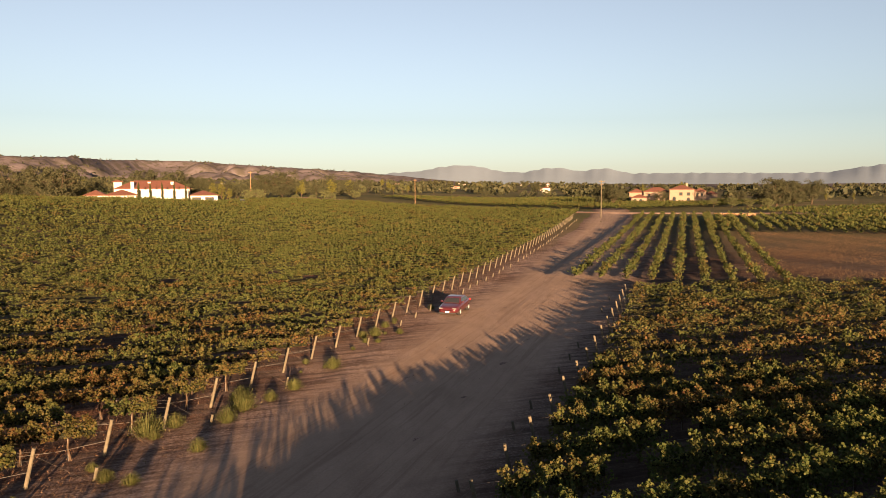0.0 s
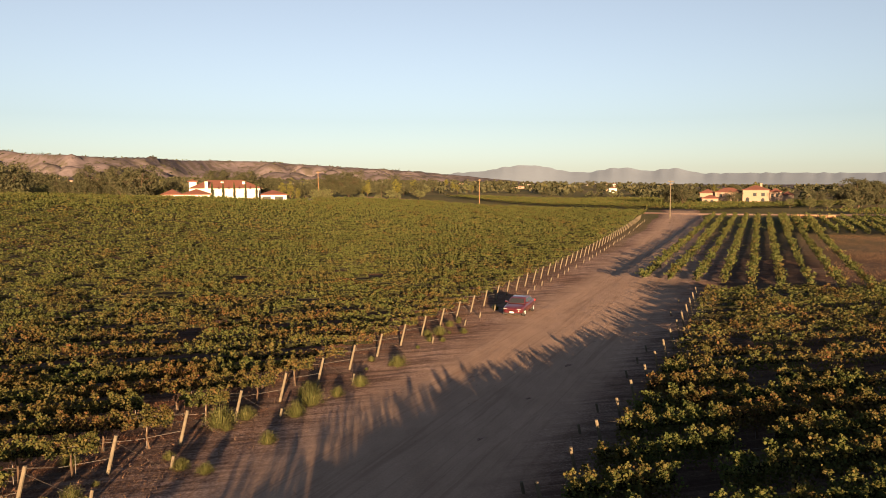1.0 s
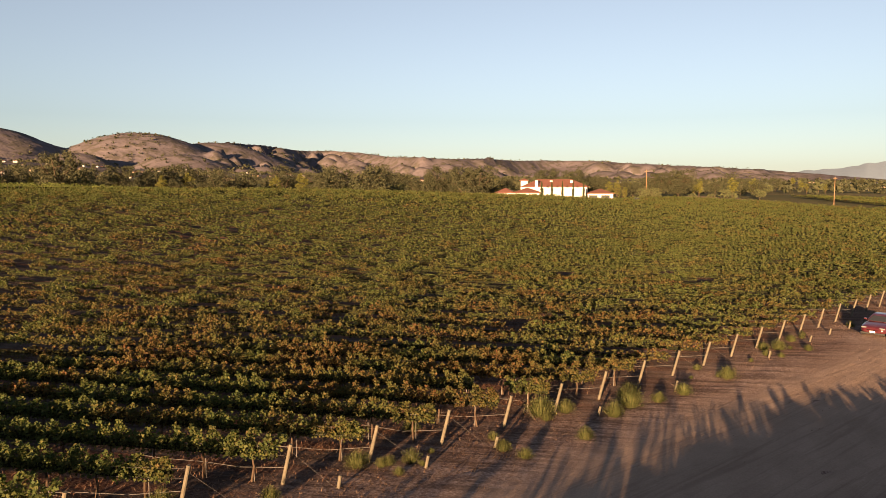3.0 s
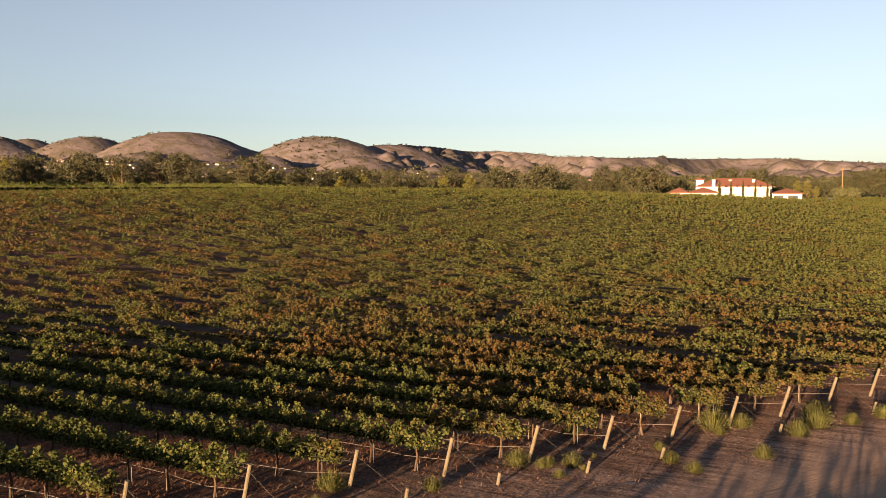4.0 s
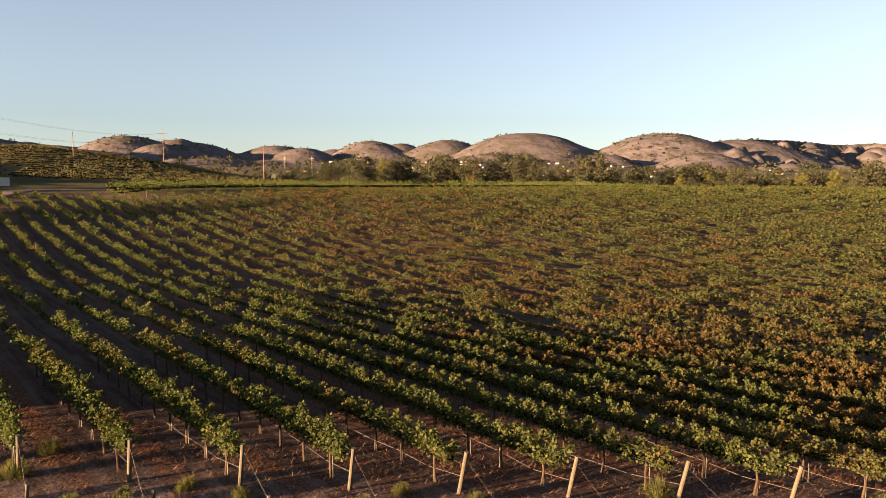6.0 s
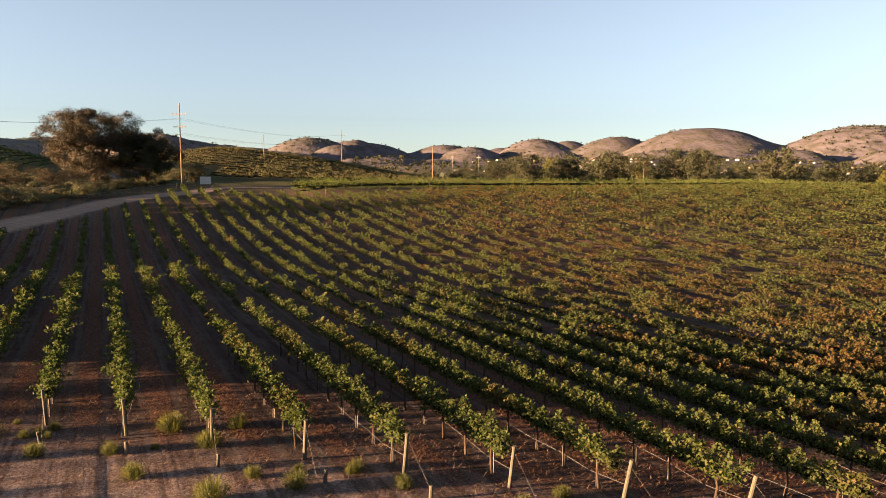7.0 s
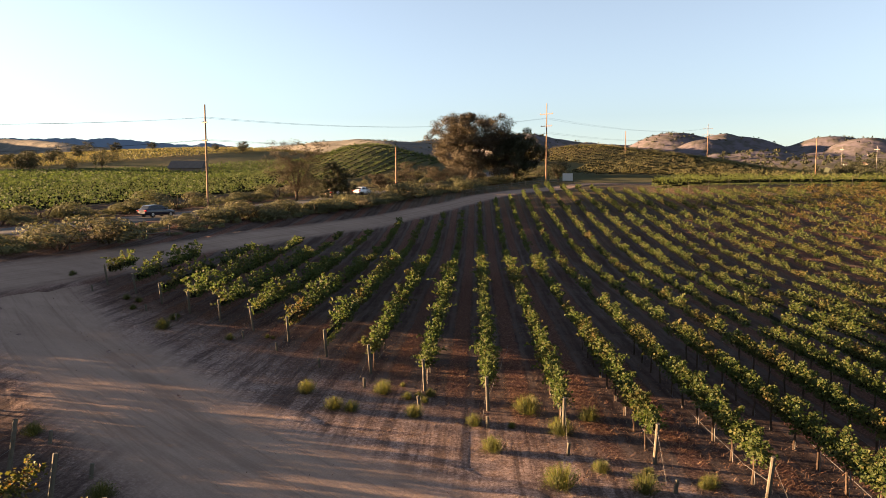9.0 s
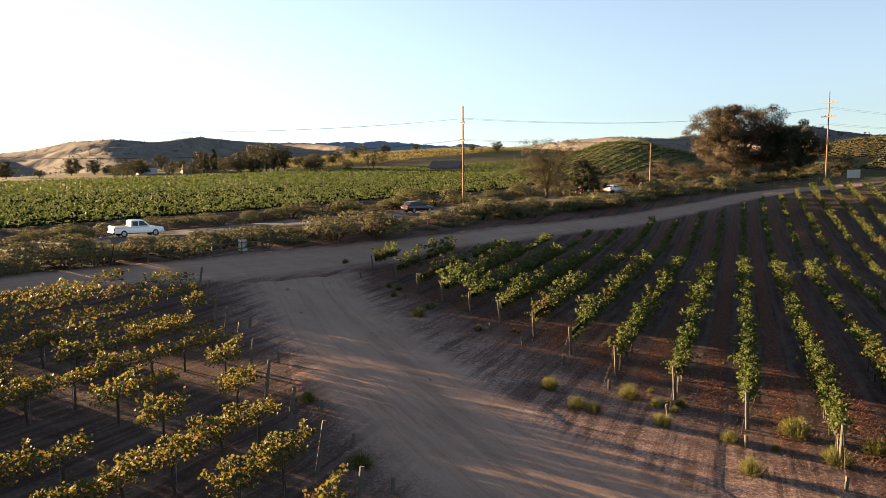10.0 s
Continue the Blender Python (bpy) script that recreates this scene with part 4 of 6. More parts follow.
def straw_litter():
    """Dry grass and leaf litter strewn along the row ends and in bands between the first vines."""
    rng = np.random.default_rng(77)
    count = 46000
    s = rng.uniform(-75, 32, count)
    x, y = world_of(28.6 + 0.8 * s + rng.normal(1.2, 4.5, count), s)
    v, q = blades(rng, x, y, 0.2, 0.012)
    tagged(fast_mesh("straw_litter", v, q, LITTER), "dry straw and leaf litter on the soil", "straw", kind="stuff")
    count = 130000
    k = rng.integers(-16, 23, count)
    s = -28.05 + ROW_GAP * (k + 0.5) + rng.normal(0, 0.42, count)
    r = 28.6 + 0.8 * s + 1.5 + rng.exponential(14, count)
    x, y = world_of(r, s)
    ok = inside_main(x, y) & (np.sin(r * 0.9 + k * 2.1) + np.sin(r * 0.23 + k) + rng.normal(0, 0.8, count) > -0.5)
    v, q = blades(rng, x[ok], y[ok], 0.2, 0.015)
    tagged(fast_mesh("straw_litter", v, q, REDSTRAW), "reddish dry straw bands between vine rows", "straw", kind="stuff")
    count = 90000
    x, y = rng.uniform(38, 105, count), rng.uniform(76, 158, count)
    ok = (x > 36 + (y - 76) * 0.36) & (np.sin(x * 0.21 + 2 * np.sin(y * 0.13)) + np.sin(y * 0.17 + x * 0.4 + 2 * np.sin(x * 0.09)) + rng.normal(0, 1.1, count) > -0.2) & (y < 150 + (x - 60) * 0.02)
    v, q = blades(rng, x[ok], y[ok], 0.42, 0.06)
    tagged(fast_mesh("dry_grass", v, q[:, :3], DRYGRASS), "rust-brown dry grass on the bare field", "grass", kind="stuff")


straw_litter()


def clods():
    """Stones and clods along the road's edges."""
    rng = np.random.default_rng(5)
    count = 2600
    s = rng.uniform(-80, 34, count)
    x, y = world_of(28.6 + 0.8 * s - rng.exponential(4.5, count), s)
    c = np.stack([x, y, ground_z(x, y) + 0.03], 1)
    v, q = leaf_quads(rng, np.repeat(c, 3, 0) + rng.normal(0, 0.02, (count * 3, 3)), np.repeat(rng.uniform(0.02, 0.06, count), 3), 0.8)
    tagged(fast_mesh("soil_clods", v, q, CLOD), "loose clods of dry soil along the road", "clods", kind="stuff")


clods()

# ---------------------------------------------------------------- trees and brush
def tree(seed, name, height, spread, leaf, label, clumps=70, per=22, size=0.5, low=0.25, trunk=0.35, upright=0.0, limbs=6, puff=1.0, rugged=0):
    """Tapered trunk, limbs, and a crown of small leaf clumps with gaps."""
    rng = np.random.default_rng(seed)
    ob = thing(name, pose(0, 0, 0), label, name.replace("_", " "))
    fork = height * max(0.16, low * 0.8)
    bm = bmesh.new()
    rod(bm, (0, 0, -0.6), (rng.uniform(-0.2, 0.2), rng.uniform(-0.2, 0.2), fork), trunk, trunk * 0.75, 9)
    part("trunk", bm, BARK, ob)
    tips = []
    for i in range(limbs):
        a = i * 6.3 / limbs + rng.uniform(-0.3, 0.3)
        tip = Vector((math.cos(a) * spread * 0.3, math.sin(a) * spread * 0.3, height * rng.uniform(0.55, 0.8)))
        bm = bmesh.new()
        mid = Vector((tip.x * 0.5, tip.y * 0.5, fork + (tip.z - fork) * 0.55))
        rod(bm, (0, 0, fork - 0.15), mid, trunk * 0.5, trunk * 0.3, 7)
        rod(bm, mid, tip, trunk * 0.3, trunk * 0.1, 6)
        for j in range(3):
            b = a + rng.uniform(-1, 1)
            rod(bm, mid + (tip - mid) * 0.3 * j, mid + Vector((math.cos(b), math.sin(b), 0.5)) * spread * 0.2, trunk * 0.15, trunk * 0.05, 5)
        part("limb", bm, BARK, ob)
        tips.append(tip)
    c = rng.normal(size=(clumps, 3))
    c /= np.linalg.norm(c, axis=1, keepdims=True)
    c *= rng.uniform(0.12, 1.0, (clumps, 1)) ** 0.5
    half = height * (1 - low) / 2
    lobes = 1 + 0.22 * np.sin(3 * np.arctan2(c[:, 1], c[:, 0]) + seed) + 0.12 * np.sin(5 * c[:, 2] + seed)
    c = c * np.stack([lobes * spread / 2, lobes * spread / 2, np.full(clumps, half)], 1) * 0.9
    if rugged:  # a few great boughs, each with its own head of leaves
        a = np.arange(rugged) * 2.4 + seed
        reach, up = rng.uniform(0.25, 0.85, rugged), rng.uniform(-0.75, 0.8, rugged)
        heads = np.stack([np.cos(a) * reach * spread / 2, np.sin(a) * reach * spread / 2, up * half], 1)
        heads[0] = (0.04 * spread, -0.1 * spread, 0.8 * half)
        spray = rng.normal(size=(clumps, 3)) * (0.125 * spread, 0.125 * spread, 0.19 * half)
        keep = np.arange(clumps) % 5 < 2
        c = np.where(keep[:, None], c * (0.8, 0.8, 0.75), heads[np.arange(clumps) % rugged] + spray)
        c[:, 2] = np.minimum(c[:, 2], 0.9 * half)
    if upright:
        c[:, :2] *= (1 - upright * np.clip((c[:, 2:] / half + 1) / 2, 0, 1) ** 1.3)
    c[:, 2] += height * low + half
    r = spread * 0.1 * puff * rng.uniform(0.7, 1.4, clumps)
    ball = rng.normal(size=(clumps * per, 3))
    ball *= rng.uniform(0, 1, (clumps * per, 1)) ** 0.4 / np.linalg.norm(ball, axis=1, keepdims=True)
    centres = np.repeat(c, per, 0) + ball * np.repeat(r, per)[:, None] * (1, 1, 0.7)
    v, q = leaf_quads(rng, centres, size, 0.4, ball + 0.35 * np.repeat(c / np.linalg.norm(c, axis=1, keepdims=True), per, 0))
    if limbs < 6 or per < 70:  # far off: half a leaf is enough
        q = q[:, :3]
    fast_mesh("crown", v, q, leaf, ob)
    return ob


def planted(ob, az, d, turn=0, grow=1.0, sink=0.0):
    a = radians(az)
    return standing(-math.sin(a) * d, math.cos(a) * d, turn, -sink) @ Matrix.Diagonal((grow, grow, grow, 1))


def set_tree(ob, az, d, turn=0, sink=0.0):
    ob.matrix_world = planted(ob, az, d, turn, 1.0, sink)
    return ob


OAK_LABEL = "spreading dark green oak with a rounded broken crown"
set_tree(tree(1, "oak_tree", 16.0, 20, BROWNOAK, "large old oak with a broken brownish crown beside the track", 260, 290, 0.23, 0.02, 0.6, 0.0, 6, 0.8, 14), 110.9, 168)
set_tree(tree(2, "oak_tree", 12.4, 15, OAK, "dense dark oak standing against a larger one", 130, 320, 0.22, 0.05, 0.5, 0.0, 6, 0.9, 11), 107.4, 170)
set_tree(tree(3, "oak_tree", 10.4, 11, BROWNOAK, "sparse brownish oak behind the highway brush", 230, 60, 0.2, 0.0, 0.3, 0.0, 6, 0.8, 11), 124.8, 124)
set_tree(tree(4, "oak_tree", 6.5, 6.5, OAK, "small dark oak behind the highway brush", 120, 90, 0.2, 0.0, 0.22, 0.0, 6, 0.9, 8), 121.8, 126)
for seed, height, spread, az, d in ((6, 5.6, 8.5, 116.0, 152), (7, 4.6, 6.5, 113.7, 156), (8, 4.2, 7.0, 112.0, 158), (9, 3.4, 5.0, 118.2, 148)):
    set_tree(tree(seed, "scrub_oak", height, spread, BROWNOAK, "low rust-brown scrub oak among the brush", 90, 60, 0.2, 0.0, 0.14, 0.0, 6, 0.9, 7), az, d)
set_tree(tree(5, "oak_tree", 6, 7, OAK, "rounded grey-green shrub oak by the pole", 80, 40, 0.28, 0.02, 0.2), 104.0, 175)

oaks = [tree(10 + i, "oak_tree", 11 + 1.5 * i, 13 + 1.2 * i, OAK, OAK_LABEL, 90, 68, 0.52, 0.06, 0.4) for i in range(4)]
greys = [tree(20 + i, "olive_tree", 6, 7.5, OLIVE, "round silvery green olive tree beyond the vines", 60, 18, 0.5, 0.1, 0.25) for i in range(2)]
yellows = [tree(30 + i, "poplar_tree", 10 + 2 * i, 5.5 + i, POPLAR, "upright yellow-green poplar among the darker trees", 80, 34, 0.32, 0.06, 0.25, 0.4) for i in range(2)]
cypresses = [tree(36, "cypress_tree", 6.6, 1.5, CYPRESS, "slender dark green cypress before a white wall", 170, 34, 0.2, 0.0, 0.12, 0.5)]
for group, kinds in (("oaks of the valley", oaks), ("olives by the houses", greys), ("poplars of the valley", yellows), ("cypresses by the house", cypresses)):
    for ob in kinds:
        ob["group"] = group
used = {id(k): 0 for k in (oaks, greys, yellows, cypresses)}


def plant(kinds, az, d, grow=1.0, sink=0.0):
    i = used[id(kinds)]
    used[id(kinds)] += 1
    return put(kinds, i, planted(None, az, d, rng.uniform(0, 360), grow, sink))


# trees that stand out by themselves: azimuth, distance, size
for az, d, g in ((59.8, 290, 1.4), (64.6, 300, 1.2), (66.5, 310, 1.1), (53.3, 330, 0.7), (75, 300, 0.75), (78, 290, 0.8), (80.5, 310, 0.7), (70, 320, 0.7),
                 (20.9, 272, 0.72), (22.9, 276, 0.75), (19.4, 285, 0.6), (24.6, 285, 0.66), (28.4, 285, 0.85), (29.7, 300, 0.85), (31.5, 310, 0.9), (33.5, 320, 0.8), (12.8, 330, 0.8), (14.2, 330, 0.7), (27.6, 300, 0.55),
                 (-24.3, 300, 0.66), (-25.3, 296, 0.72), (-26.4, 305, 0.66), (-27.6, 350, 0.7), (-13.6, 290, 0.78), (-13.0, 296, 0.6), (-12.7, 330, 0.5), (-17.2, 325, 0.4), (-22.8, 350, 0.6)):
    plant(oaks, az, d, g * (1.08 if az > 50 else 1.0))
for az, d, g in ((14.6, 262, 0.85), (15.3, 262, 0.8), (11.8, 275, 0.6), (10.5, 280, 0.6), (8.9, 290, 0.7), (-21, 290, 0.8), (-22.3, 286, 0.85), (-23.4, 284, 0.8), (-24.7, 284, 0.8), (-20.2, 300, 0.6)):
    plant(greys, az, d, g)
for az, d, g in ((18.0, 262, 0.72), (17.4, 262, 0.66), (16.8, 264, 0.7), (68.2, 310, 0.7), (67.2, 312, 0.75), (50.8, 330, 0.7), (43.8, 360, 0.6), (42.6, 360, 0.6), (4, 480, 0.9), (2.8, 480, 0.8), (-28.5, 400, 0.6), (-30.2, 400, 0.6), (-33, 420, 0.6)):
    plant(yellows, az, d, g)
# belts of mixed trees
far_oaks = [tree(50 + i, "oak_tree", 10 + 1.5 * i, 13 + i, OAK, OAK_LABEL, 90, 26, 0.66, 0.03, 0.4, 0.0, 2) for i in range(4)]
far_greys = [tree(56, "olive_tree", 8, 10, OLIVE, "pale grey-green tree in the valley", 50, 24, 0.7, 0.05, 0.3, 0.0, 2)]
far_yellows = [tree(57 + i, "poplar_tree", 10 + i, 7, POPLAR, "yellow-green poplar in the valley", 60, 34, 0.5, 0.05, 0.3, 0.3, 2) for i in range(2)]
for kinds, group in ((far_oaks, "oaks of the valley"), (far_greys, "pale trees of the valley"), (far_yellows, "poplars of the valley")):
    used[id(kinds)] = 0
    for ob in kinds:
        ob["group"] = group
for i in range(215):
    low = i % 5 == 0
    az = rng.uniform(-37, 10) if low else (rng.uniform(6, 38) if i % 5 > 1 else rng.uniform(12, 84))
    d = rng.uniform(430, 950) if low else rng.uniform(300, 600)
    kinds = (far_oaks, far_oaks, far_oaks, far_yellows, far_greys)[rng.integers(0, 5)]
    plant(kinds, az, d, rng.uniform(0.6, 1.1) * (1.0 if low else 0.78 + 0.82 * float(smooth(33, 40, az))))
for az, d, g in ((148.3, 380, 0.9), (149.2, 390, 0.7), (147.2, 400, 0.6), (157.3, 420, 0.7), (156.4, 425, 0.6), (152, 400, 0.75), (153.6, 420, 0.5), (145, 420, 0.6), (143.4, 410, 0.55), (142.2, 430, 0.5), (150.5, 410, 0.5),
                 (114.5, 900, 0.9), (113.2, 850, 0.8), (111.4, 800, 1.0), (122, 950, 0.8), (163, 430, 0.5), (161, 500, 0.7), (159.5, 480, 0.6), (155, 520, 0.7), (151, 540, 0.6), (146, 560, 0.7), (140.5, 480, 0.5), (138, 500, 0.5), (135.5, 520, 0.6), (165, 500, 0.7), (167, 460, 0.6), (129, 470, 0.5), (131, 480, 0.5)):
    plant(oaks, az, d, g)


def brush_heads(rng, heads, per):
    """Leaves over rounded heads of twigs; each head is x, y, z, radius."""
    way = rng.normal(size=(len(heads) * per, 3))
    way /= np.linalg.norm(way, axis=1, keepdims=True)
    way[:, 2] = np.where(way[:, 2] < -0.3, -way[:, 2], way[:, 2])
    r = np.repeat(heads[:, 3], per) * rng.uniform(0.72, 1.06, len(way))
    r *= 1 + 0.16 * np.sin(5 * way[:, 0] + np.repeat(heads[:, 0], per)) * np.sin(6 * way[:, 1] + np.repeat(heads[:, 1], per))
    centres = np.repeat(heads[:, :3], per, 0) + way * r[:, None] * (1, 1, 0.85)
    return centres, way


def brush_bush(seed):
    rng = np.random.default_rng(seed)
    heads = np.stack([rng.normal(0, 0.6, 7), rng.normal(0, 0.6, 7), rng.uniform(0.35, 0.75, 7), rng.uniform(0.38, 0.66, 7)], 1)
    centres, way = brush_heads(rng, heads, 330)
    v, q = leaf_quads(rng, centres, 0.1, 0.2, way * 1.6)
    ob = thing("brush_bush", pose(0, 0, 0), "dry grey-brown coyote brush beside the highway", "bush", "brush along the highway")
    bm = bmesh.new()
    for i in range(6):
        a = rng.uniform(0, 6.3)
        rod(bm, (0, 0, -0.2), (math.cos(a) * 0.5, math.sin(a) * 0.5, rng.uniform(0.6, 1.1)), 0.03, 0.012, 5)
    part("stem", bm, BARK, ob)
    fast_mesh("foliage", v, q[:, :3], BRUSH, ob)
    return ob


bushes = [brush_bush(60 + i) for i in range(5)]
n = 0
for i in range(312):
    x = rng.uniform(-205, 30)
    y = rng.normal(-57.2, 1.9) if i % 4 else rng.normal(-78, 1.6)
    if y > -54.5:
        y = -54.5
    if -67 < y < -63.5 and i % 4:
        y = -63
    y += 5 * float(smooth(-120, -200, x))
    if y < -67 and y > -75.5:
        continue
    if y > -66 and y < -60.5:
        y = rng.uniform(-60, -55)
    k = (0.68 + 0.95 * rng.uniform() ** 1.8) * (0.7 if -67 < x < -49 and y > -66 else 1.05)
    put(bushes, n, standing(x, y, rng.uniform(0, 360), -0.1) @ Matrix.Diagonal((k * 1.25, k * 1.25, k, 1)))
    n += 1

for i in range(150):
    plant((far_oaks, far_oaks, far_oaks, far_yellows, far_greys)[i % 5], rng.uniform(34, 84), rng.uniform(300, 460), rng.uniform(0.75, 1.3))
conifers = [tree(70 + i, "conifer_tree", 14, 5.5, CYPRESS, "dark pointed conifer among the far oaks", 80, 30, 0.6, 0.04, 0.25, 0.75, 2) for i in range(2)]
used[id(conifers)] = 0
for ob in conifers:
    ob["group"] = "conifers across the highway"
for az, d, g in ((151.2, 372, 1.0), (151.9, 378, 0.7), (154.2, 380, 0.65), (145.9, 380, 0.75), (139.4, 400, 0.5), (138.9, 400, 0.55)):
    plant(conifers, az, d, g)
for az, d, g in ((147.3, 360, 1.15), (146.4, 365, 0.95), (148.4, 370, 0.9), (156.9, 372, 0.95), (157.6, 378, 0.75), (149.4, 362, 0.65), (144.2, 380, 0.6), (143.2, 380, 0.55), (152.9, 368, 0.5)):
    plant(far_oaks, az, d, g)
for i in range(46):
    plant(far_oaks, rng.uniform(138, 159), rng.uniform(365, 520), rng.uniform(0.35, 0.8))


def brush_thicket():
    """The rest of the brush, grown together along both sides of the highway."""
    rng = np.random.default_rng(8)
    count = 1300
    x = rng.uniform(-210, 35, count)
    y = np.where(rng.uniform(size=count) < 0.7, rng.uniform(-61, -54.5, count), rng.uniform(-83, -77, count)) + 5 * smooth(-120, -200, x)
    r = 0.42 + 0.62 * rng.uniform(0, 1, count) * (0.5 + 0.5 * np.sin(x * 0.9 + 2 * np.sin(x * 0.31)))
    r = np.where((np.abs(x + 58) < 9) & (y > -66), 0.72, 1) * r
    heads = np.stack([x, y, ground_z(x, y) + 0.55 * r, r], 1)
    centres, way = brush_heads(rng, heads, 300)
    v, q = leaf_quads(rng, centres, 0.13, 0.2, way * 1.6)
    return tagged(fast_mesh("brush_thicket", v, q[:, :3], BRUSH), "dry grey-green brush thicket along the highway", "brush", kind="stuff")


brush_thicket()


def hill_trees():
    """Scattered oaks and scrub, far off on the slopes."""
    rng = np.random.default_rng(31)
    count, per = 26000, 5
    az = np.radians(rng.uniform(0, 176, count))
    d = rng.uniform(1300, 3400, count)
    x, y = -np.sin(az) * d, np.cos(az) * d
    keep = np.sin(x * 0.011 + 2 * np.sin(y * 0.006)) + np.sin(y * 0.013 + x * 0.004) + rng.normal(0, 0.7, count) > 0.1
    x, y = x[keep], y[keep]
    size = rng.uniform(1.8, 5.2, len(x))
    c = np.stack([x, y, ground_z(x, y) + size * 0.4], 1)
    centres = np.repeat(c, per, 0) + rng.normal(size=(len(c) * per, 3)) * np.repeat(size, per)[:, None] * (0.5, 0.5, 0.25)
    v, q = leaf_quads(rng, centres, np.repeat(size, per) * 0.9, 0.2)
    return tagged(fast_mesh("hillside_trees", v, q, OAK), "dark scrub oaks scattered over the far hills", "trees", kind="stuff")


hill_trees()


def valley_trees():
    """The tree belts of the valley floor beyond the nearer ones, past counting."""
    rng = np.random.default_rng(32)
    count, per = 4200, 26
    north = rng.uniform(size=count) < 0.3
    az = np.radians(np.where(north, rng.uniform(-40, 10, count), rng.uniform(8, 92, count)))
    d = np.where(north, rng.uniform(480, 1500, count), rng.uniform(420, 1600, count))
    x, y = -np.sin(az) * d, np.cos(az) * d
    keep = np.sin(x * 0.02 + 2 * np.sin(y * 0.011)) + np.sin(y * 0.027) + rng.normal(0, 0.8, count) > -0.4
    x, y = x[keep], y[keep]
    size = rng.uniform(3.5, 9, len(x))
    c = np.stack([x, y, ground_z(x, y) + size * 0.42], 1)
    ball = rng.normal(size=(len(c) * per, 3))
    ball *= rng.uniform(0.3, 1, (len(ball), 1)) / np.linalg.norm(ball, axis=1, keepdims=True)
    centres = np.repeat(c, per, 0) + ball * np.repeat(size, per)[:, None] * (0.62, 0.62, 0.5)
    v, q = leaf_quads(rng, centres, np.repeat(size, per) * 0.36, 0.2)
    return tagged(fast_mesh("valley_trees", v, q, OAK), "dark green belts of trees on the valley floor", "trees", kind="stuff")


valley_trees()


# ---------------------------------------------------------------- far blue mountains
# the air's haze is painted into the ridges' base colour
HAZE_BLUE = plain("haze_tinted_mountain", (0.12, 0.155, 0.21), 1.0, vary=0.05, scale=0.003, grain=0)


def mountains(az, el, d, material, label, seed):
    """A far ridge: its line of azimuth and height of sight, rising over folded slopes."""
    folds = np.random.default_rng(seed)
    el = el + 0.03 * np.sin(az * 5.1) + 0.02 * np.sin(az * 11.7 + 1)
    a = np.radians(az)
    rows = []
    for back, up in ((-400, 0.0), (-320, 0.2), (-240, 0.4), (-160, 0.6), (-80, 0.8), (0, 1.0)):
        dd = d + back + (np.convolve(folds.normal(0, 14, len(az) + 30), np.ones(31) / 31, "valid") if 0 < up < 1 else 0)
        rows.append(np.stack([-np.sin(a) * dd, np.cos(a) * dd, up * (d * np.tan(np.radians(el)) + 6) + 2], 1))
    v = np.concatenate(rows)
    n = len(az)
    i = np.arange(5)[:, None] * n + np.arange(n - 1)[None]
    q = np.stack([i, i + 1, i + n + 1, i + n], -1).reshape(-1, 4)
    return tagged(fast_mesh("backdrop", v, q, material), label, "mountains", kind="structure")


NORTH = ((8, 0.3), (4.4, 1.05), (1.7, 1.22), (0.4, 1.5), (-1.2, 1.68), (-2.7, 1.6), (-4.8, 1.14), (-6.5, 1.06), (-8.1, 1.38), (-9.5, 1.42), (-10.9, 1.13), (-12.3, 1.3), (-13.05, 1.36), (-14.8, 0.94), (-20.8, 0.93), (-26, 0.86), (-28.7, 0.9), (-30.1, 1.16), (-32, 1.4), (-40, 1.2), (-60, 0.4))
FARSOUTH = ((124, 1.2), (126, 2.2), (128.9, 2.6), (131.6, 3.03), (132.7, 2.8), (134.7, 2.92), (136.9, 3.1), (138.8, 3.25), (139.8, 3.07), (141.1, 3.16), (143.5, 3.04), (146.3, 3.07), (147.4, 2.95), (150, 2.6), (156, 1.0))
for line, label, seed in ((NORTH, "far mountain ridge tinted pale blue for haze", 6), (FARSOUTH, "far mountain ridge tinted pale for haze behind the hills", 7)):
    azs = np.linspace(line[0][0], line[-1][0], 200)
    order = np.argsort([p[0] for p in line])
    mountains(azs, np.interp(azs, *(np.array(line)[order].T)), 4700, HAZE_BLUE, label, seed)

# ---------------------------------------------------------------- vehicles
def paint(name, color, rough=0.3):
    def build(nt, bsdf):
        dust = noise_at(nt, 2.5, 4)
        c = ramp(nt, dust, ((0.35, color), (0.8, tuple(0.92 * v + 0.08 * d for v, d in zip(color, (0.3, 0.24, 0.18))))))
        nt.links.new(c, bsdf.inputs["Base Color"])
        bsdf.inputs["Roughness"].default_value = rough
        bsdf.inputs["Coat Weight"].default_value = 0.6
        bsdf.inputs["Coat Roughness"].default_value = 0.08
    return mat(name, build)


SAND = paint("sand_car_paint", (0.36, 0.31, 0.24))
RED, WHITE, BLUE = paint("red_car_paint", (0.036, 0.002, 0.007)), paint("white_car_paint", (0.75, 0.75, 0.73)), paint("navy_car_paint", (0.006, 0.008, 0.02))
CARGLASS = plain("tinted_car_glass", (0.02, 0.022, 0.026), 0.06, vary=0.05, grain=0)
LENS = plain("headlight_lens", (0.12, 0.12, 0.12), 0.12, vary=0.05, grain=0)
TAIL = plain("red_tail_lens", (0.4, 0.01, 0.01), 0.2, vary=0.05, grain=0)
CHROME = plain("brushed_alloy", (0.55, 0.55, 0.55), 0.3, 0.9, 0.05, 8, 0)
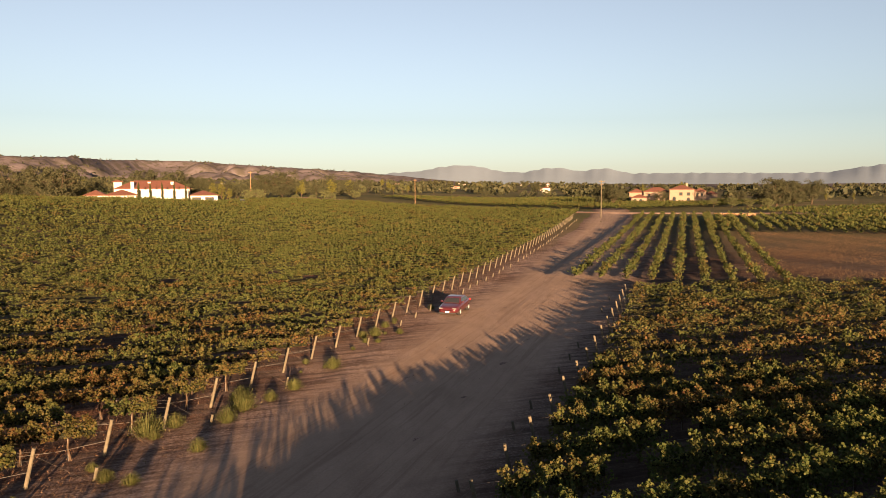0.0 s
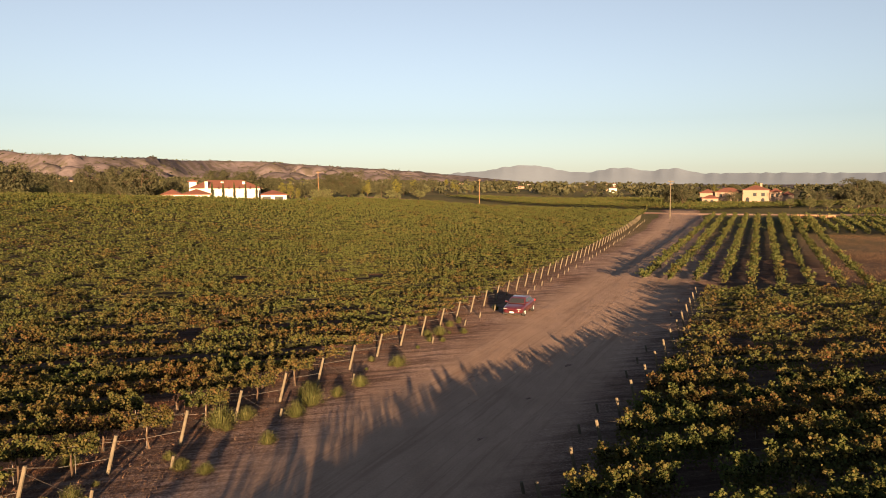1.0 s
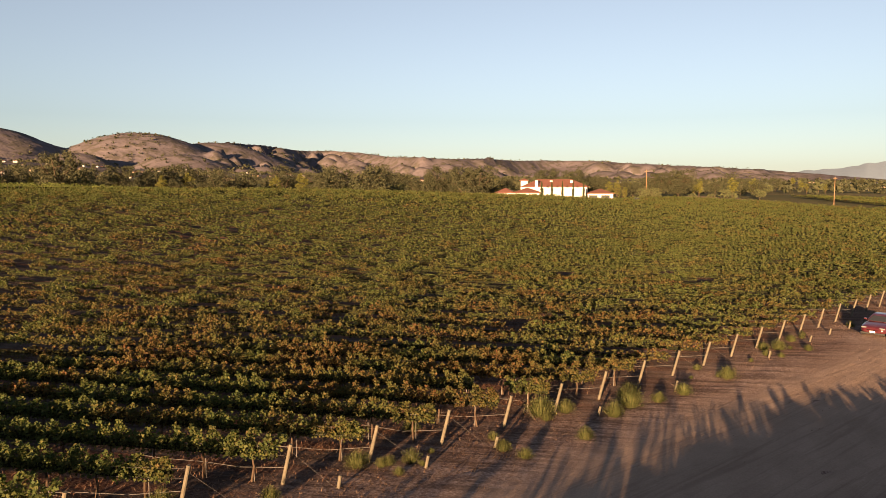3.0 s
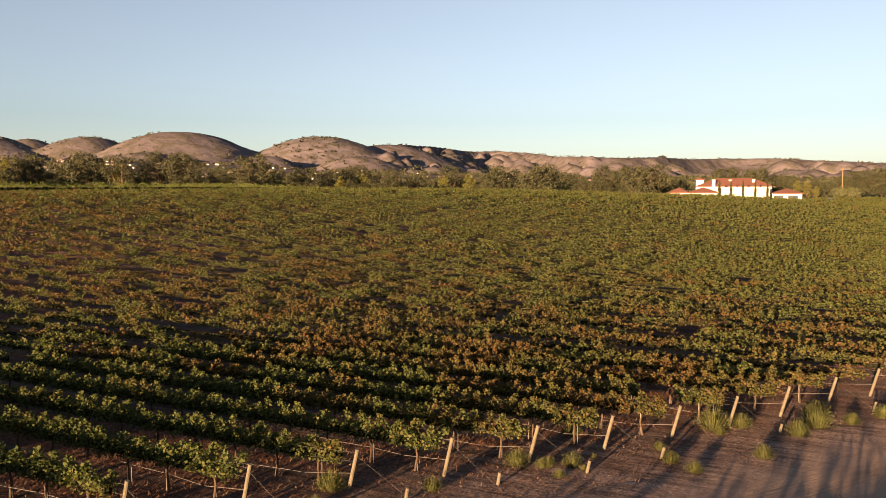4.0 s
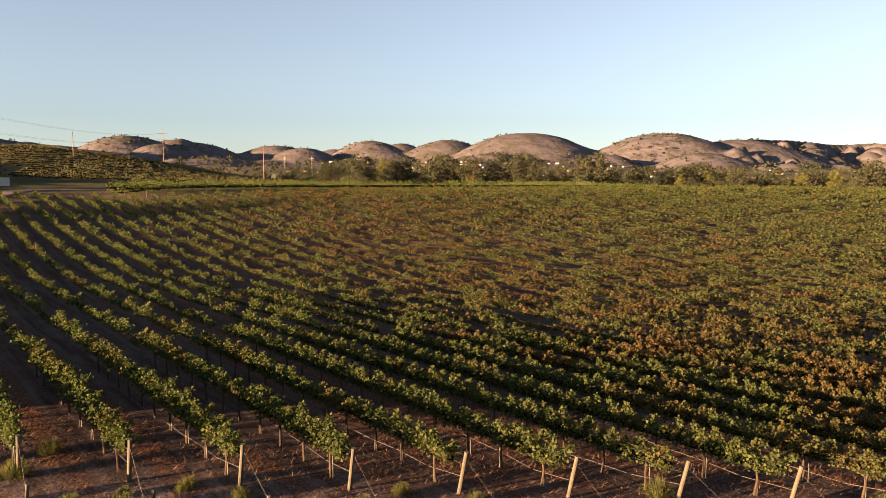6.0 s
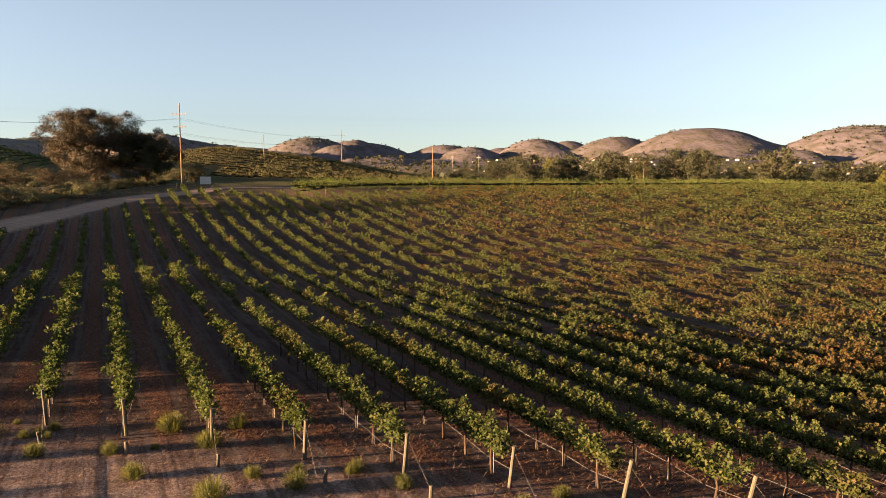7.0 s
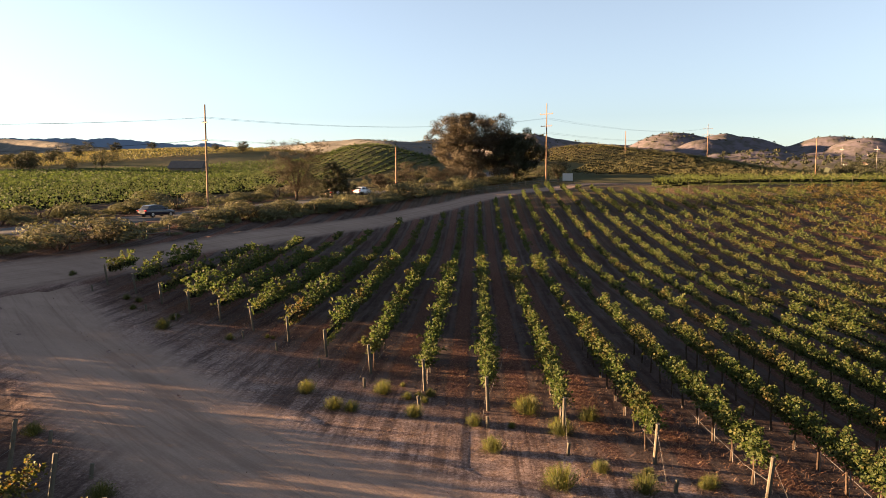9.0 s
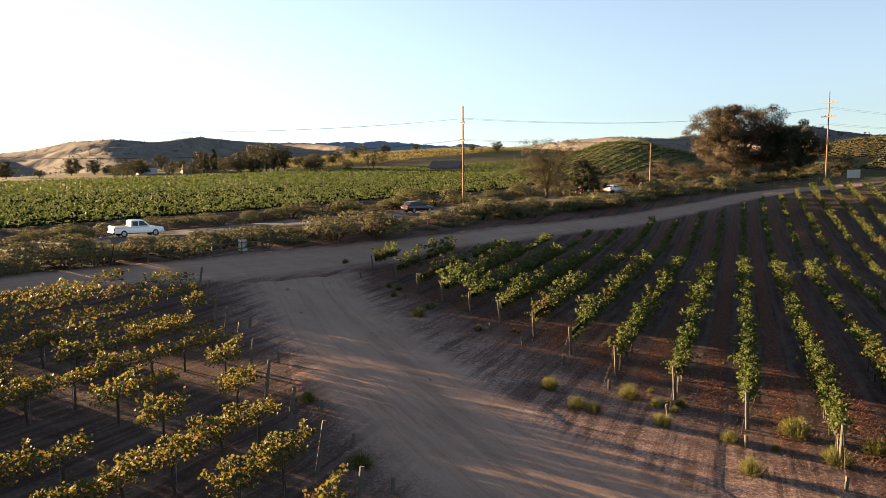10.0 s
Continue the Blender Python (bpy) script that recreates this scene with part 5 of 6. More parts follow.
PLATE = plain("white_plate", (0.75, 0.75, 0.72), 0.5, vary=0.03, grain=0)


def slab(profile, half, bulge=0.0, bevel=0.05, taper=0.0):
    """A side profile (x, z) drawn out across the car, narrower towards the top by bulge."""
    bm = bmesh.new()
    lo, hi = min(z for _, z in profile), max(z for _, z in profile)
    wide = max(abs(x) for x, _ in profile)
    sides = []
    for sign in (-1, 1):
        sides.append([bm.verts.new((x, sign * (half - bulge * ((z - lo) / (hi - lo)) ** 1.5) * (1 - taper * (abs(x) / wide) ** 4), z)) for x, z in profile])
    a, b = sides
    bm.faces.new(a)
    bm.faces.new(b[::-1])
    for i in range(len(a)):
        j = (i + 1) % len(a)
        bm.faces.new((a[j], a[i], b[i], b[j]))
    bmesh.ops.recalc_face_normals(bm, faces=bm.faces)
    if bevel:
        bmesh.ops.bevel(bm, geom=list(bm.edges), offset=bevel, segments=2, affect="EDGES", profile=0.6, clamp_overlap=True)
    for f in bm.faces:
        f.smooth = True
    return bm


def shell(stations, power=4.5):
    """A rounded hull drawn through cross sections: x, half width, lowest and highest z."""
    bm = bmesh.new()
    rings = []
    for x, half, lo, hi in stations:
        ring = []
        for i in range(20):
            a = i * math.pi / 10
            c, q = math.cos(a), math.sin(a)
            ring.append(bm.verts.new((x, half * math.copysign(abs(c) ** (2 / power), c), (lo + hi) / 2 + (hi - lo) / 2 * math.copysign(abs(q) ** (2 / power), q))))
        rings.append(ring)
    for r0, r1 in zip(rings, rings[1:]):
        for i in range(20):
            bm.faces.new((r0[i], r0[(i + 1) % 20], r1[(i + 1) % 20], r1[i]))
    bm.faces.new(rings[0])
    bm.faces.new(rings[-1][::-1])
    bmesh.ops.recalc_face_normals(bm, faces=bm.faces)
    for f in bm.faces:
        f.smooth = len(f.verts) == 4
    return bm


def wheel(parent, x, y, r):
    out = 1 if y > 0 else -1
    bm = bmesh.new()
    rod(bm, (x, y - 0.11, r), (x, y + 0.11, r), r, None, 20)
    bmesh.ops.bevel(bm, geom=[e for e in bm.edges if abs(e.verts[0].co.y - e.verts[1].co.y) < 1e-4], offset=0.03, segments=2, affect="EDGES")
    tyre = part("wheel", bm, RUBBER, parent, "black rubber tyre")
    bm = bmesh.new()
    rod(bm, (x, y + out * 0.06, r), (x, y + out * 0.118, r), r * 0.62, r * 0.55, 16)
    for k in range(5):
        a = k * 1.2566
        rod(bm, (x, y + out * 0.122, r), (x + math.cos(a) * r * 0.55, y + out * 0.122, r + math.sin(a) * r * 0.55), 0.03, 0.025, 5)
    part("rim", bm, CHROME, tyre, "alloy rim with five spokes")


def pane_quad(points, thick, material, parent, name="window"):
    """A thin pane through four or more points, pushed out along its normal."""
    bm = bmesh.new()
    f = bm.faces.new([bm.verts.new(p) for p in points])
    bm.normal_update()
    n = f.normal.copy()
    made = bmesh.ops.extrude_face_region(bm, geom=[f])
    bmesh.ops.translate(bm, verts=[v for v in made["geom"] if isinstance(v, bmesh.types.BMVert)], vec=n * thick)
    bmesh.ops.recalc_face_normals(bm, faces=bm.faces)
    return part(name, bm, material, parent)


def car(m, material, label, length=4.7, tall=1.43, suv=0.0):
    """x ahead; a four-door car with its glass, lamps and wheels."""
    ob = thing("car", m, label, "car")
    k = length / 4.7
    body = ((-2.34, 0.6, 0.46, 0.86), (-2.28, 0.76, 0.36, 0.97), (-2.0, 0.86, 0.26, 1.03), (-1.5, 0.9, 0.22, 1.03), (-0.5, 0.91, 0.2, 1.0), (0.6, 0.91, 0.2, 0.98), (1.1, 0.9, 0.2, 0.94),
            (1.7, 0.88, 0.22, 0.86), (2.05, 0.83, 0.26, 0.78), (2.26, 0.72, 0.3, 0.7), (2.35, 0.56, 0.36, 0.6))
    part("body", shell([(x * k, half, lo, hi * (1 + 0.12 * suv)) for x, half, lo, hi in body]), material, ob)
    h = tall
    cabin = [(-1.75 - 0.3 * suv, 0.98), (-1.15 - 0.7 * suv, h - 0.07), (-0.55, h), (0.1, h - 0.02), (0.35, h - 0.1), (1.05, 0.96)]
    part("cabin", slab([(x * k, z * (1 + 0.06 * suv)) for x, z in cabin], 0.80, 0.2, 0.05), material, ob, "painted cabin and roof")
    f = 1 + 0.06 * suv
    top, bot = (h - 0.12) * f, 1.02 * f
    pane_quad([(0.44 * k, -0.55, top), (0.44 * k, 0.55, top), (1.02 * k, 0.68, bot - 0.02), (1.02 * k, -0.68, bot - 0.02)], 0.03, CARGLASS, ob, "windscreen")
    xr = -1.2 - 0.7 * suv
    pane_quad([((xr - 0.04) * k, 0.52, top), ((xr - 0.04) * k, -0.52, top), ((-1.75 - 0.3 * suv) * k, -0.66, bot), ((-1.75 - 0.3 * suv) * k, 0.66, bot)], 0.03, CARGLASS, ob, "rear_window")
    for sgn in (-1, 1):
        def side(x, z):
            lo, hi = 0.98 * f, h * f
            return (x * k, sgn * (0.8 - 0.2 * max(0, (z - lo) / (hi - lo)) ** 1.5 + 0.004), z)
        for x0, x1, x2, x3 in ((-0.22, 0.28, 0.86, -0.22), (-1.1 - 0.5 * suv, -0.3, -0.3, -1.45 - 0.45 * suv)):
            q = [side(x0, top), side(x1, top), side(x2, bot), side(x3, bot)]
            pane_quad(q if sgn < 0 else q[::-1], 0.015, CARGLASS, ob, "side_window")
        part("headlight", cube(2.12 * k, 2.3 * k, sgn * 0.58 - 0.17, sgn * 0.58 + 0.17, 0.62, 0.72, bevel=0.03), LENS, ob, "clear headlight")
        part("tail_light", cube(-2.36 * k, -2.2 * k, sgn * 0.66 - 0.18, sgn * 0.66 + 0.18, 0.76, 0.92, bevel=0.03), TAIL, ob, "red tail light")
        part("door_mirror", cube(0.72 * k, 0.86 * k, sgn * 0.93 - 0.1, sgn * 0.93 + 0.1, 1.0 * f, 1.12 * f, bevel=0.03), material, ob)
        for x in (-1.38 * k, 1.42 * k):
            wheel(ob, x, sgn * 0.8, 0.33 + 0.04 * suv)
        for x in (-0.15, -1.05):
            part("door_handle", cube((x - 0.1) * k, (x + 0.1) * k, sgn * 0.86 - 0.02, sgn * 0.86 + 0.02, 0.82, 0.85, bevel=0.008), CHROME, ob)
    part("grille", cube(2.28 * k, 2.35 * k, -0.4, 0.4, 0.46, 0.58, bevel=0.02), RUBBER, ob, "dark front grille")
    part("number_plate", cube(2.33 * k, 2.36 * k, -0.17, 0.17, 0.34, 0.46, bevel=0.005), PLATE, ob, "plain pale plate")
    part("bumper", cube(2.2 * k, 2.34 * k, -0.78, 0.78, 0.22, 0.34, bevel=0.04), RUBBER, ob, "dark lower bumper")
    return ob


def pickup(m, label):
    ob = thing("pickup_truck", m, label, "pickup truck")
    low = [(-2.85, 0.55), (-2.85, 1.05), (0.9, 1.08), (2.0, 1.1), (2.75, 1.0), (2.85, 0.85), (2.85, 0.45), (2.4, 0.42), (-2.5, 0.45)]
    part("body", slab(low, 0.96, 0.06, 0.05), WHITE, ob)
    part("cab", slab([(-0.95, 1.08), (-0.85, 1.82), (-0.4, 1.88), (0.55, 1.86), (1.35, 1.12)], 0.88, 0.16, 0.06), WHITE, ob, "white cab")
    part("bed_rim", cube(-2.84, -1.0, -0.97, 0.97, 1.05, 1.2, bevel=0.03), WHITE, ob)
    part("bed_floor", cube(-2.72, -1.05, -0.82, 0.82, 1.12, 1.215), RUBBER, ob, "dark open load bed")
    pane_quad([(0.66, -0.62, 1.76), (0.66, 0.62, 1.76), (1.3, 0.75, 1.2), (1.3, -0.75, 1.2)], 0.03, CARGLASS, ob, "windscreen")
    for sgn in (-1, 1):
        for x0, x1, x2, x3 in ((-0.72, -0.1, -0.1, -0.76), (0.0, 0.5, 1.08, 0.0)):
            q = [(x0, sgn * 0.755, 1.74), (x1, sgn * 0.755, 1.74), (x2, sgn * 0.868, 1.22), (x3, sgn * 0.868, 1.22)]
            pane_quad(q if sgn < 0 else q[::-1], 0.02, CARGLASS, ob, "side_window")
        for x in (-1.75, 1.85):
            wheel(ob, x, sgn * 0.86, 0.39)
        part("headlight", cube(2.7, 2.87, sgn * 0.75 - 0.15, sgn * 0.75 + 0.15, 0.82, 1.0, bevel=0.03), LENS, ob, "clear headlight")
        part("tail_light", cube(-2.88, -2.75, sgn * 0.88 - 0.07, sgn * 0.88 + 0.07, 0.75, 1.02, bevel=0.02), TAIL, ob, "red tail light")
        part("door_mirror", cube(0.95, 1.1, sgn * 1.02 - 0.12, sgn * 1.02 + 0.12, 1.2, 1.42, bevel=0.03), WHITE, ob)
    part("bumper", cube(2.78, 2.95, -0.9, 0.9, 0.48, 0.66, bevel=0.04), CHROME, ob, "chrome front bumper")
    part("bumper", cube(-2.98, -2.82, -0.9, 0.9, 0.5, 0.64, bevel=0.04), CHROME, ob, "chrome rear bumper")
    return ob


car(standing(1.0, 60.6, -107, 0.06), RED, "dark red parked sedan on the dirt road's edge", 4.55)
pickup(standing(-31.6, -72.0, 176, 0.13) @ Matrix.Diagonal((0.86, 0.9, 0.9, 1)), "white pickup truck on the highway")
car(standing(-68.0, -68.2, 176, 0.13), BLUE, "dark blue hatchback car on the highway", 4.6, 1.5, 0.6)
car(standing(-116.8, -66.4, 178, 0.13), WHITE, "white car on the highway between the brush", 4.6, 1.5, 0.3)
car(standing(-110.4, -68.4, 178, 0.13), SAND, "pale sand-coloured car half hidden behind highway brush", 4.6, 1.5, 0.3)


def parked(az, d, turn):
    a = radians(az)
    return standing(-math.sin(a) * d, math.cos(a) * d, turn, 0.06)


car(parked(15.9, 236, 110), BLUE, "dark car parked beside the white villa", 4.6, 1.6, 0.8)


def farm_trailer(m):
    """A flatbed trailer loaded with picking bins; x along it."""
    ob = thing("farm_trailer", m, "brown flatbed farm trailer loaded with wooden picking bins", "trailer")
    part("bed", cube(-5.2, 5.2, -1.15, 1.15, 0.85, 1.05, bevel=0.03), POST, ob)
    for x in (-4.2, -2.1, 0, 2.1, 4.2):
        bin_ = part("bin", cube(x - 0.95, x + 0.95, -1.0, 1.0, 1.05, 1.75, bevel=0.02), POLE, ob, "wooden picking bin")
        # the bin is solid; a black slab on top stands for its shaded inside
        part("bin_shade_slab", cube(x - 0.85, x + 0.85, -0.9, 0.9, 1.3, 1.756), RUBBER, bin_, "black slab painted as the bin's shaded inside")
    for x in (-3.9, -3.0, 3.4):
        for y in (-0.95, 0.95):
            wheel(ob, x, y, 0.42)
    part("drawbar", rod(bmesh.new(), (5.1, 0, 0.8), (7.0, 0, 0.5), 0.07, 0.05, 8), STEEL, ob, "steel drawbar")


farm_trailer(parked(-22.5, 205, -18))


def pump_box(m):
    ob = thing("pump_box", m, "white metal pump housing at the vineyard's edge", "utility box")
    part("housing", cube(-1.4, 1.4, -0.7, 0.7, 0.0, 1.6, bevel=0.04), STUCCO, ob)
    part("lid", cube(-1.5, 1.5, -0.8, 0.8, 1.6, 1.72, bevel=0.03), STUCCO, ob)
    part("door", cube(-0.5, 0.5, -0.74, -0.69, 0.2, 1.45, bevel=0.01), STEEL, ob, "grey steel door")


pump_box(parked(27.4, 232, 27))


# ---------------------------------------------------------------- poles, lines, sign, fence
def utility_pole(x, y, tall, arms, turn, label, material=POLE):
    ob = thing("utility_pole", standing(x, y, turn), label, "utility pole")
    bm = bmesh.new()
    rod(bm, (0, 0, -0.5), (0, 0, tall), 0.15, 0.1, 10)
    part("pole", bm, material, ob)
    for z, half in arms:
        arm = part("crossarm", cube(-half, half, -0.16, -0.06, z - 0.07, z + 0.07, bevel=0.01), material, ob)
        for xx in (-half * 0.92, -half * 0.4, half * 0.4, half * 0.92):
            bm = bmesh.new()
            rod(bm, (xx, -0.11, z + 0.07), (xx, -0.11, z + 0.26), 0.05, 0.035, 6)
            part("insulator", bm, STEEL, arm, "small grey insulator")
    return ob


def away(az, d):
    return -math.sin(radians(az)) * d, math.cos(radians(az)) * d


PM, PS, PR = away(131.45, 106), away(104.95, 158), away(116.95, 140)
utility_pole(*PM, 14.9, ((12.4, 0.8), (9.9, 0.7)), 68, "tall brown wooden utility pole with crossarms in the brush")
utility_pole(*PS, 17.7, ((15.4, 1.6), (12.8, 1.4)), 75, "tall brown wooden utility pole with crossarms by the track")
utility_pole(*PR, 9.0, (), 0, "short bare brown wooden pole in the brush")
utility_pole(*away(92.9, 330), 17, ((14.8, 2.0), (12.2, 2.4)), 90, "tall wooden utility pole far behind the vines")
utility_pole(*away(85.6, 240), 12, (), 0, "bare brown pole behind the crest")
utility_pole(*away(84.0, 330), 13, ((12.2, 1.0),), 40, "pale utility pole with a crossarm behind the crest", STEEL)
utility_pole(*away(81.9, 330), 14, ((12.8, 1.2),), 40, "pale utility pole with a crossarm behind the crest", STEEL)
utility_pole(*away(69.0, 300), 11, ((10.2, 0.8),), 40, "brown utility pole among the trees")
utility_pole(*away(98.9, 260), 9, (), 0, "short bare pole on the dark vine hill")
utility_pole(*away(-12.65, 205), 10.6, ((10.2, 0.9), (9.4, 0.6)), 20, "pale grey utility pole where the road meets the lane", POST)
utility_pole(*away(2.25, 300), 10.5, ((10.0, 0.7),), 20, "sunlit brown utility pole beside the lane")
utility_pole(*away(15.2, 268), 11, ((10.4, 0.7),), 20, "brown utility pole among the olives")


def power_line(a, b, za, zb, sag, label):
    steps = 20
    pts = [(a[0] + (b[0] - a[0]) * t, a[1] + (b[1] - a[1]) * t, za + (zb - za) * t - 4 * sag * t * (1 - t)) for t in (i / steps for i in range(steps + 1))]
    bm = tube(pts, 0.013)
    return tagged(part("power_line", bm, RUBBER), label, "power line", "power lines")


gz = lambda p: float(ground_z(*p))
PW, PE = (-330.0, -62.0), (-5.0, -98.0)
PE2 = (95.0, -118.0)
for side, h in ((-0.75, 13.1), (0.75, 13.1), (-1.0, 10.0), (1.0, 10.0)):
    for a, b, ha, hb, sag in ((PM, PS, h, h + 1.4, 1.6), (PM, PE, h, h, 1.8), (PS, away(92.9, 330), h + 1.4, h + 1.9, 2.0), (PE, PE2, h, h, 1.6)):
        power_line((a[0], a[1] + side), (b[0], b[1] + side), gz(a) + ha, gz(b) + hb, sag, "thin dark power line between the utility poles")
utility_pole(*PE, 15.6, ((13.0, 0.8), (9.9, 0.8)), 80, "tall brown wooden utility pole by the highway")


def billboard(x, y, turn):
    ob = thing("sign_board", standing(x, y, turn), "blank white sign board on two posts by the track", "sign")
    part("panel", cube(-1.1, 1.1, -0.04, 0.04, 0.8, 2.4, bevel=0.01), STUCCO, ob, "plain white panel")
    for xx in (-0.8, 0.8):
        part("post", cube(xx - 0.06, xx + 0.06, 0.05, 0.15, -0.3, 2.3, bevel=0.01), POST, ob)


billboard(*away(103.25, 158), 105)


def rail_fence(points, label):
    ob = thing("rail_fence", pose(0, 0, 0), label, "fence")
    line = spline(points, 2.4)
    tops = []
    rng = np.random.default_rng(9)
    for x, y in line:
        z = float(ground_z(x, y))
        bm = bmesh.new()
        rod(bm, (x, y, z - 0.3), (x + rng.uniform(-0.04, 0.04), y, z + 1.15), 0.075, 0.065, 7)
        part("fence_post", bm, POST, ob)
        tops.append((x, y, z))
    for p, q in zip(tops, tops[1:]):
        for h in (0.5, 0.95):
            bm = bmesh.new()
            rod(bm, (p[0], p[1] + 0.07, p[2] + h + rng.uniform(-0.04, 0.04)), (q[0], q[1] + 0.07, q[2] + h + rng.uniform(-0.04, 0.04)), 0.05, 0.045, 6)
            part("rail", bm, POST, ob)
    return ob


rail_fence([(8, -58.5), (-8, -57), (-22, -54.2), (-35, -53)], "weathered two-rail wooden fence along the track")
rail_fence([(-44, -54), (-50, -54.2), (-56, -54.4)], "short weathered rail fence at the brush")
rail_fence([(-128, -50), (-140, -47.5), (-152, -43.5), (-164, -37)], "weathered rail fence climbing beside the track")


def gate_post(x, y):
    ob = thing("gate_post", standing(x, y, 20), "squat stone gate post at the fence end", "gate post")
    part("pillar", cube(-0.28, 0.28, -0.28, 0.28, -0.2, 1.05, bevel=0.05), STUCCO, ob)
    part("cap", cube(-0.34, 0.34, -0.34, 0.34, 1.05, 1.15, bevel=0.03), POST, ob)


gate_post(*away(148.6, 64))


# ---------------------------------------------------------------- houses
def hip_roof(x0, x1, y0, y1, z, rise, over=0.5):
    bm = bmesh.new()
    x0, x1, y0, y1 = x0 - over, x1 + over, y0 - over, y1 + over
    inset = min(x1 - x0, y1 - y0) / 2
    if x1 - x0 >= y1 - y0:
        ridge = [(x0 + inset, (y0 + y1) / 2, z + rise), (x1 - inset, (y0 + y1) / 2, z + rise)]
    else:
        ridge = [((x0 + x1) / 2, y0 + inset, z + rise), ((x0 + x1) / 2, y1 - inset, z + rise)]
    c = [bm.verts.new(p) for p in ((x0, y0, z), (x1, y0, z), (x1, y1, z), (x0, y1, z))]
    under = [bm.verts.new((v.co.x, v.co.y, z - 0.18)) for v in c]
    r = [bm.verts.new(p) for p in ridge]
    if x1 - x0 >= y1 - y0:
        quads = ((c[0], c[1], r[1], r[0]), (c[2], c[3], r[0], r[1]), (c[1], c[2], r[1]), (c[3], c[0], r[0]))
    else:
        quads = ((c[1], c[2], r[1], r[0]), (c[3], c[0], r[0], r[1]), (c[0], c[1], r[0]), (c[2], c[3], r[1]))
    for f in quads:
        bm.faces.new(f)
    for i in range(4):
        bm.faces.new((under[i], under[(i + 1) % 4], c[(i + 1) % 4], c[i]))
    bm.faces.new(under[::-1])
    bmesh.ops.recalc_face_normals(bm, faces=bm.faces)
    return bm


def window(parent, x, y, z, w, h, arch=False):
    win = part("window", cube(x - w / 2 - 0.1, x + w / 2 + 0.1, y - 0.06, y + 0.05, z - 0.1, z + h + 0.1, bevel=0.02), POST, parent, "window with a pale frame")
    bm = cube(x - w / 2, x + w / 2, y - 0.1, y - 0.03, z, z + h)
    if arch:
        bmesh.ops.create_cone(bm, cap_ends=True, segments=20, radius1=w / 2, radius2=w / 2, depth=0.07, matrix=Matrix.Translation((x, y - 0.065, z + h)) @ pose(0, 0, 0, 90))
    part("pane", bm, DARKPANE, win, "dark pane")


def villa_white(m):
    """x to the right as seen from the road, y away."""
    ob = thing("house", m, "white stucco villa with red tile roofs and cypresses", "house")
    blocks = ((-7.4, 7.4, 0, 9, 4.1, 0), (-16.5, -7.6, 3, 12, 2.6, 1.7), (-22.5, -16.7, 5, 14, 2.6, 1.6), (8.2, 16.5, 3, 12, 2.4, 1.5), (-14, 8.4, 9.2, 20, 4.6, 2.6), (-14.6, -12.2, 12, 14.4, 6.8, 0.7))
    for x0, x1, y0, y1, h, rise in blocks:
        part("wall", cube(x0, x1, y0, y1, -1.5, h, bevel=0.05), STUCCO, ob)
        if rise:
            part("roof", hip_roof(x0, x1, y0, y1, h + 0.18, rise), TILE, ob, "red clay tile roof")
        else:
            part("parapet", cube(x0 - 0.15, x1 + 0.15, y0 - 0.15, y1 + 0.15, h, h + 0.25, bevel=0.03), STUCCO, ob)
    for x, y in ((-4, 13), (3, 12), (-9, 9)):
        chimney = part("chimney", cube(x - 0.5, x + 0.5, y - 0.5, y + 0.5, 4, 6.9, bevel=0.04), STUCCO, ob)
        part("chimney_cap", cube(x - 0.65, x + 0.65, y - 0.65, y + 0.65, 6.9, 7.1, bevel=0.03), TILE, chimney)
    for x, w in ((-14.5, 1.6), (-12, 2.0), (-9.5, 1.2)):
        window(ob, x, 2.98, 0.3, w, 1.7)
    for x in (10, 14):
        window(ob, x, 2.98, 0.1, 2.6, 1.7)
    return ob


HX, HY = away(21.6, 238)
villa_white(pose(HX, HY, float(ground_z(HX, HY)) - 0.2, 0, 0, 22))
for i, x in enumerate((-7.0, -3.7, -0.3, 3.2, 6.6)):
    px, py = HX + x * math.cos(radians(23)) + 1.3 * math.sin(radians(23)), HY + x * math.sin(radians(23)) - 1.3 * math.cos(radians(23))
    put(cypresses, i, standing(px, py, 40 * i) @ Matrix.Diagonal((0.75, 0.75, 1.02, 1)))


def villa_cream(m):
    ob = thing("house", m, "large cream villa with arches and tile roofs", "house")
    for x0, x1, y0, y1, h, rise in ((0, 13, 0, 12, 7.2, 2.2), (-14, -0.2, 4, 14, 6.0, 2.2), (-22, -14.2, 6, 15, 5.6, 2.0), (13.2, 19, 1, 8, 6.2, 1.8), (-20, -12, -8, -1, 3.0, 1.6), (19.2, 25, 2, 10, 4.8, 1.6)):
        part("wall", cube(x0, x1, y0, y1, -1.5, h, bevel=0.05), CREAM, ob)
        part("roof", hip_roof(x0, x1, y0, y1, h + 0.18, rise), TILE, ob, "orange clay tile roof")
    part("chimney", cube(8.5, 9.6, 5, 6, 6, 10.6, bevel=0.04), CREAM, ob)
    for x, z, h, arch in ((2.5, 0.2, 2.6, True), (6, 4.2, 1.5, False), (10, 4.2, 1.5, False), (10, 0.6, 1.8, True)):
        window(ob, x, -0.02, z, 1.6, h, arch)
    for x in (-11, -7, -3):
        window(ob, x, 3.98, 3.6, 1.2, 1.4)
    for x in (-18, -15):
        window(ob, x, -8.02, 0.2, 1.6, 1.5, True)
    for x in (14.6, 17):
        window(ob, x, 0.98, 3.8, 1.0, 1.4)
    return ob


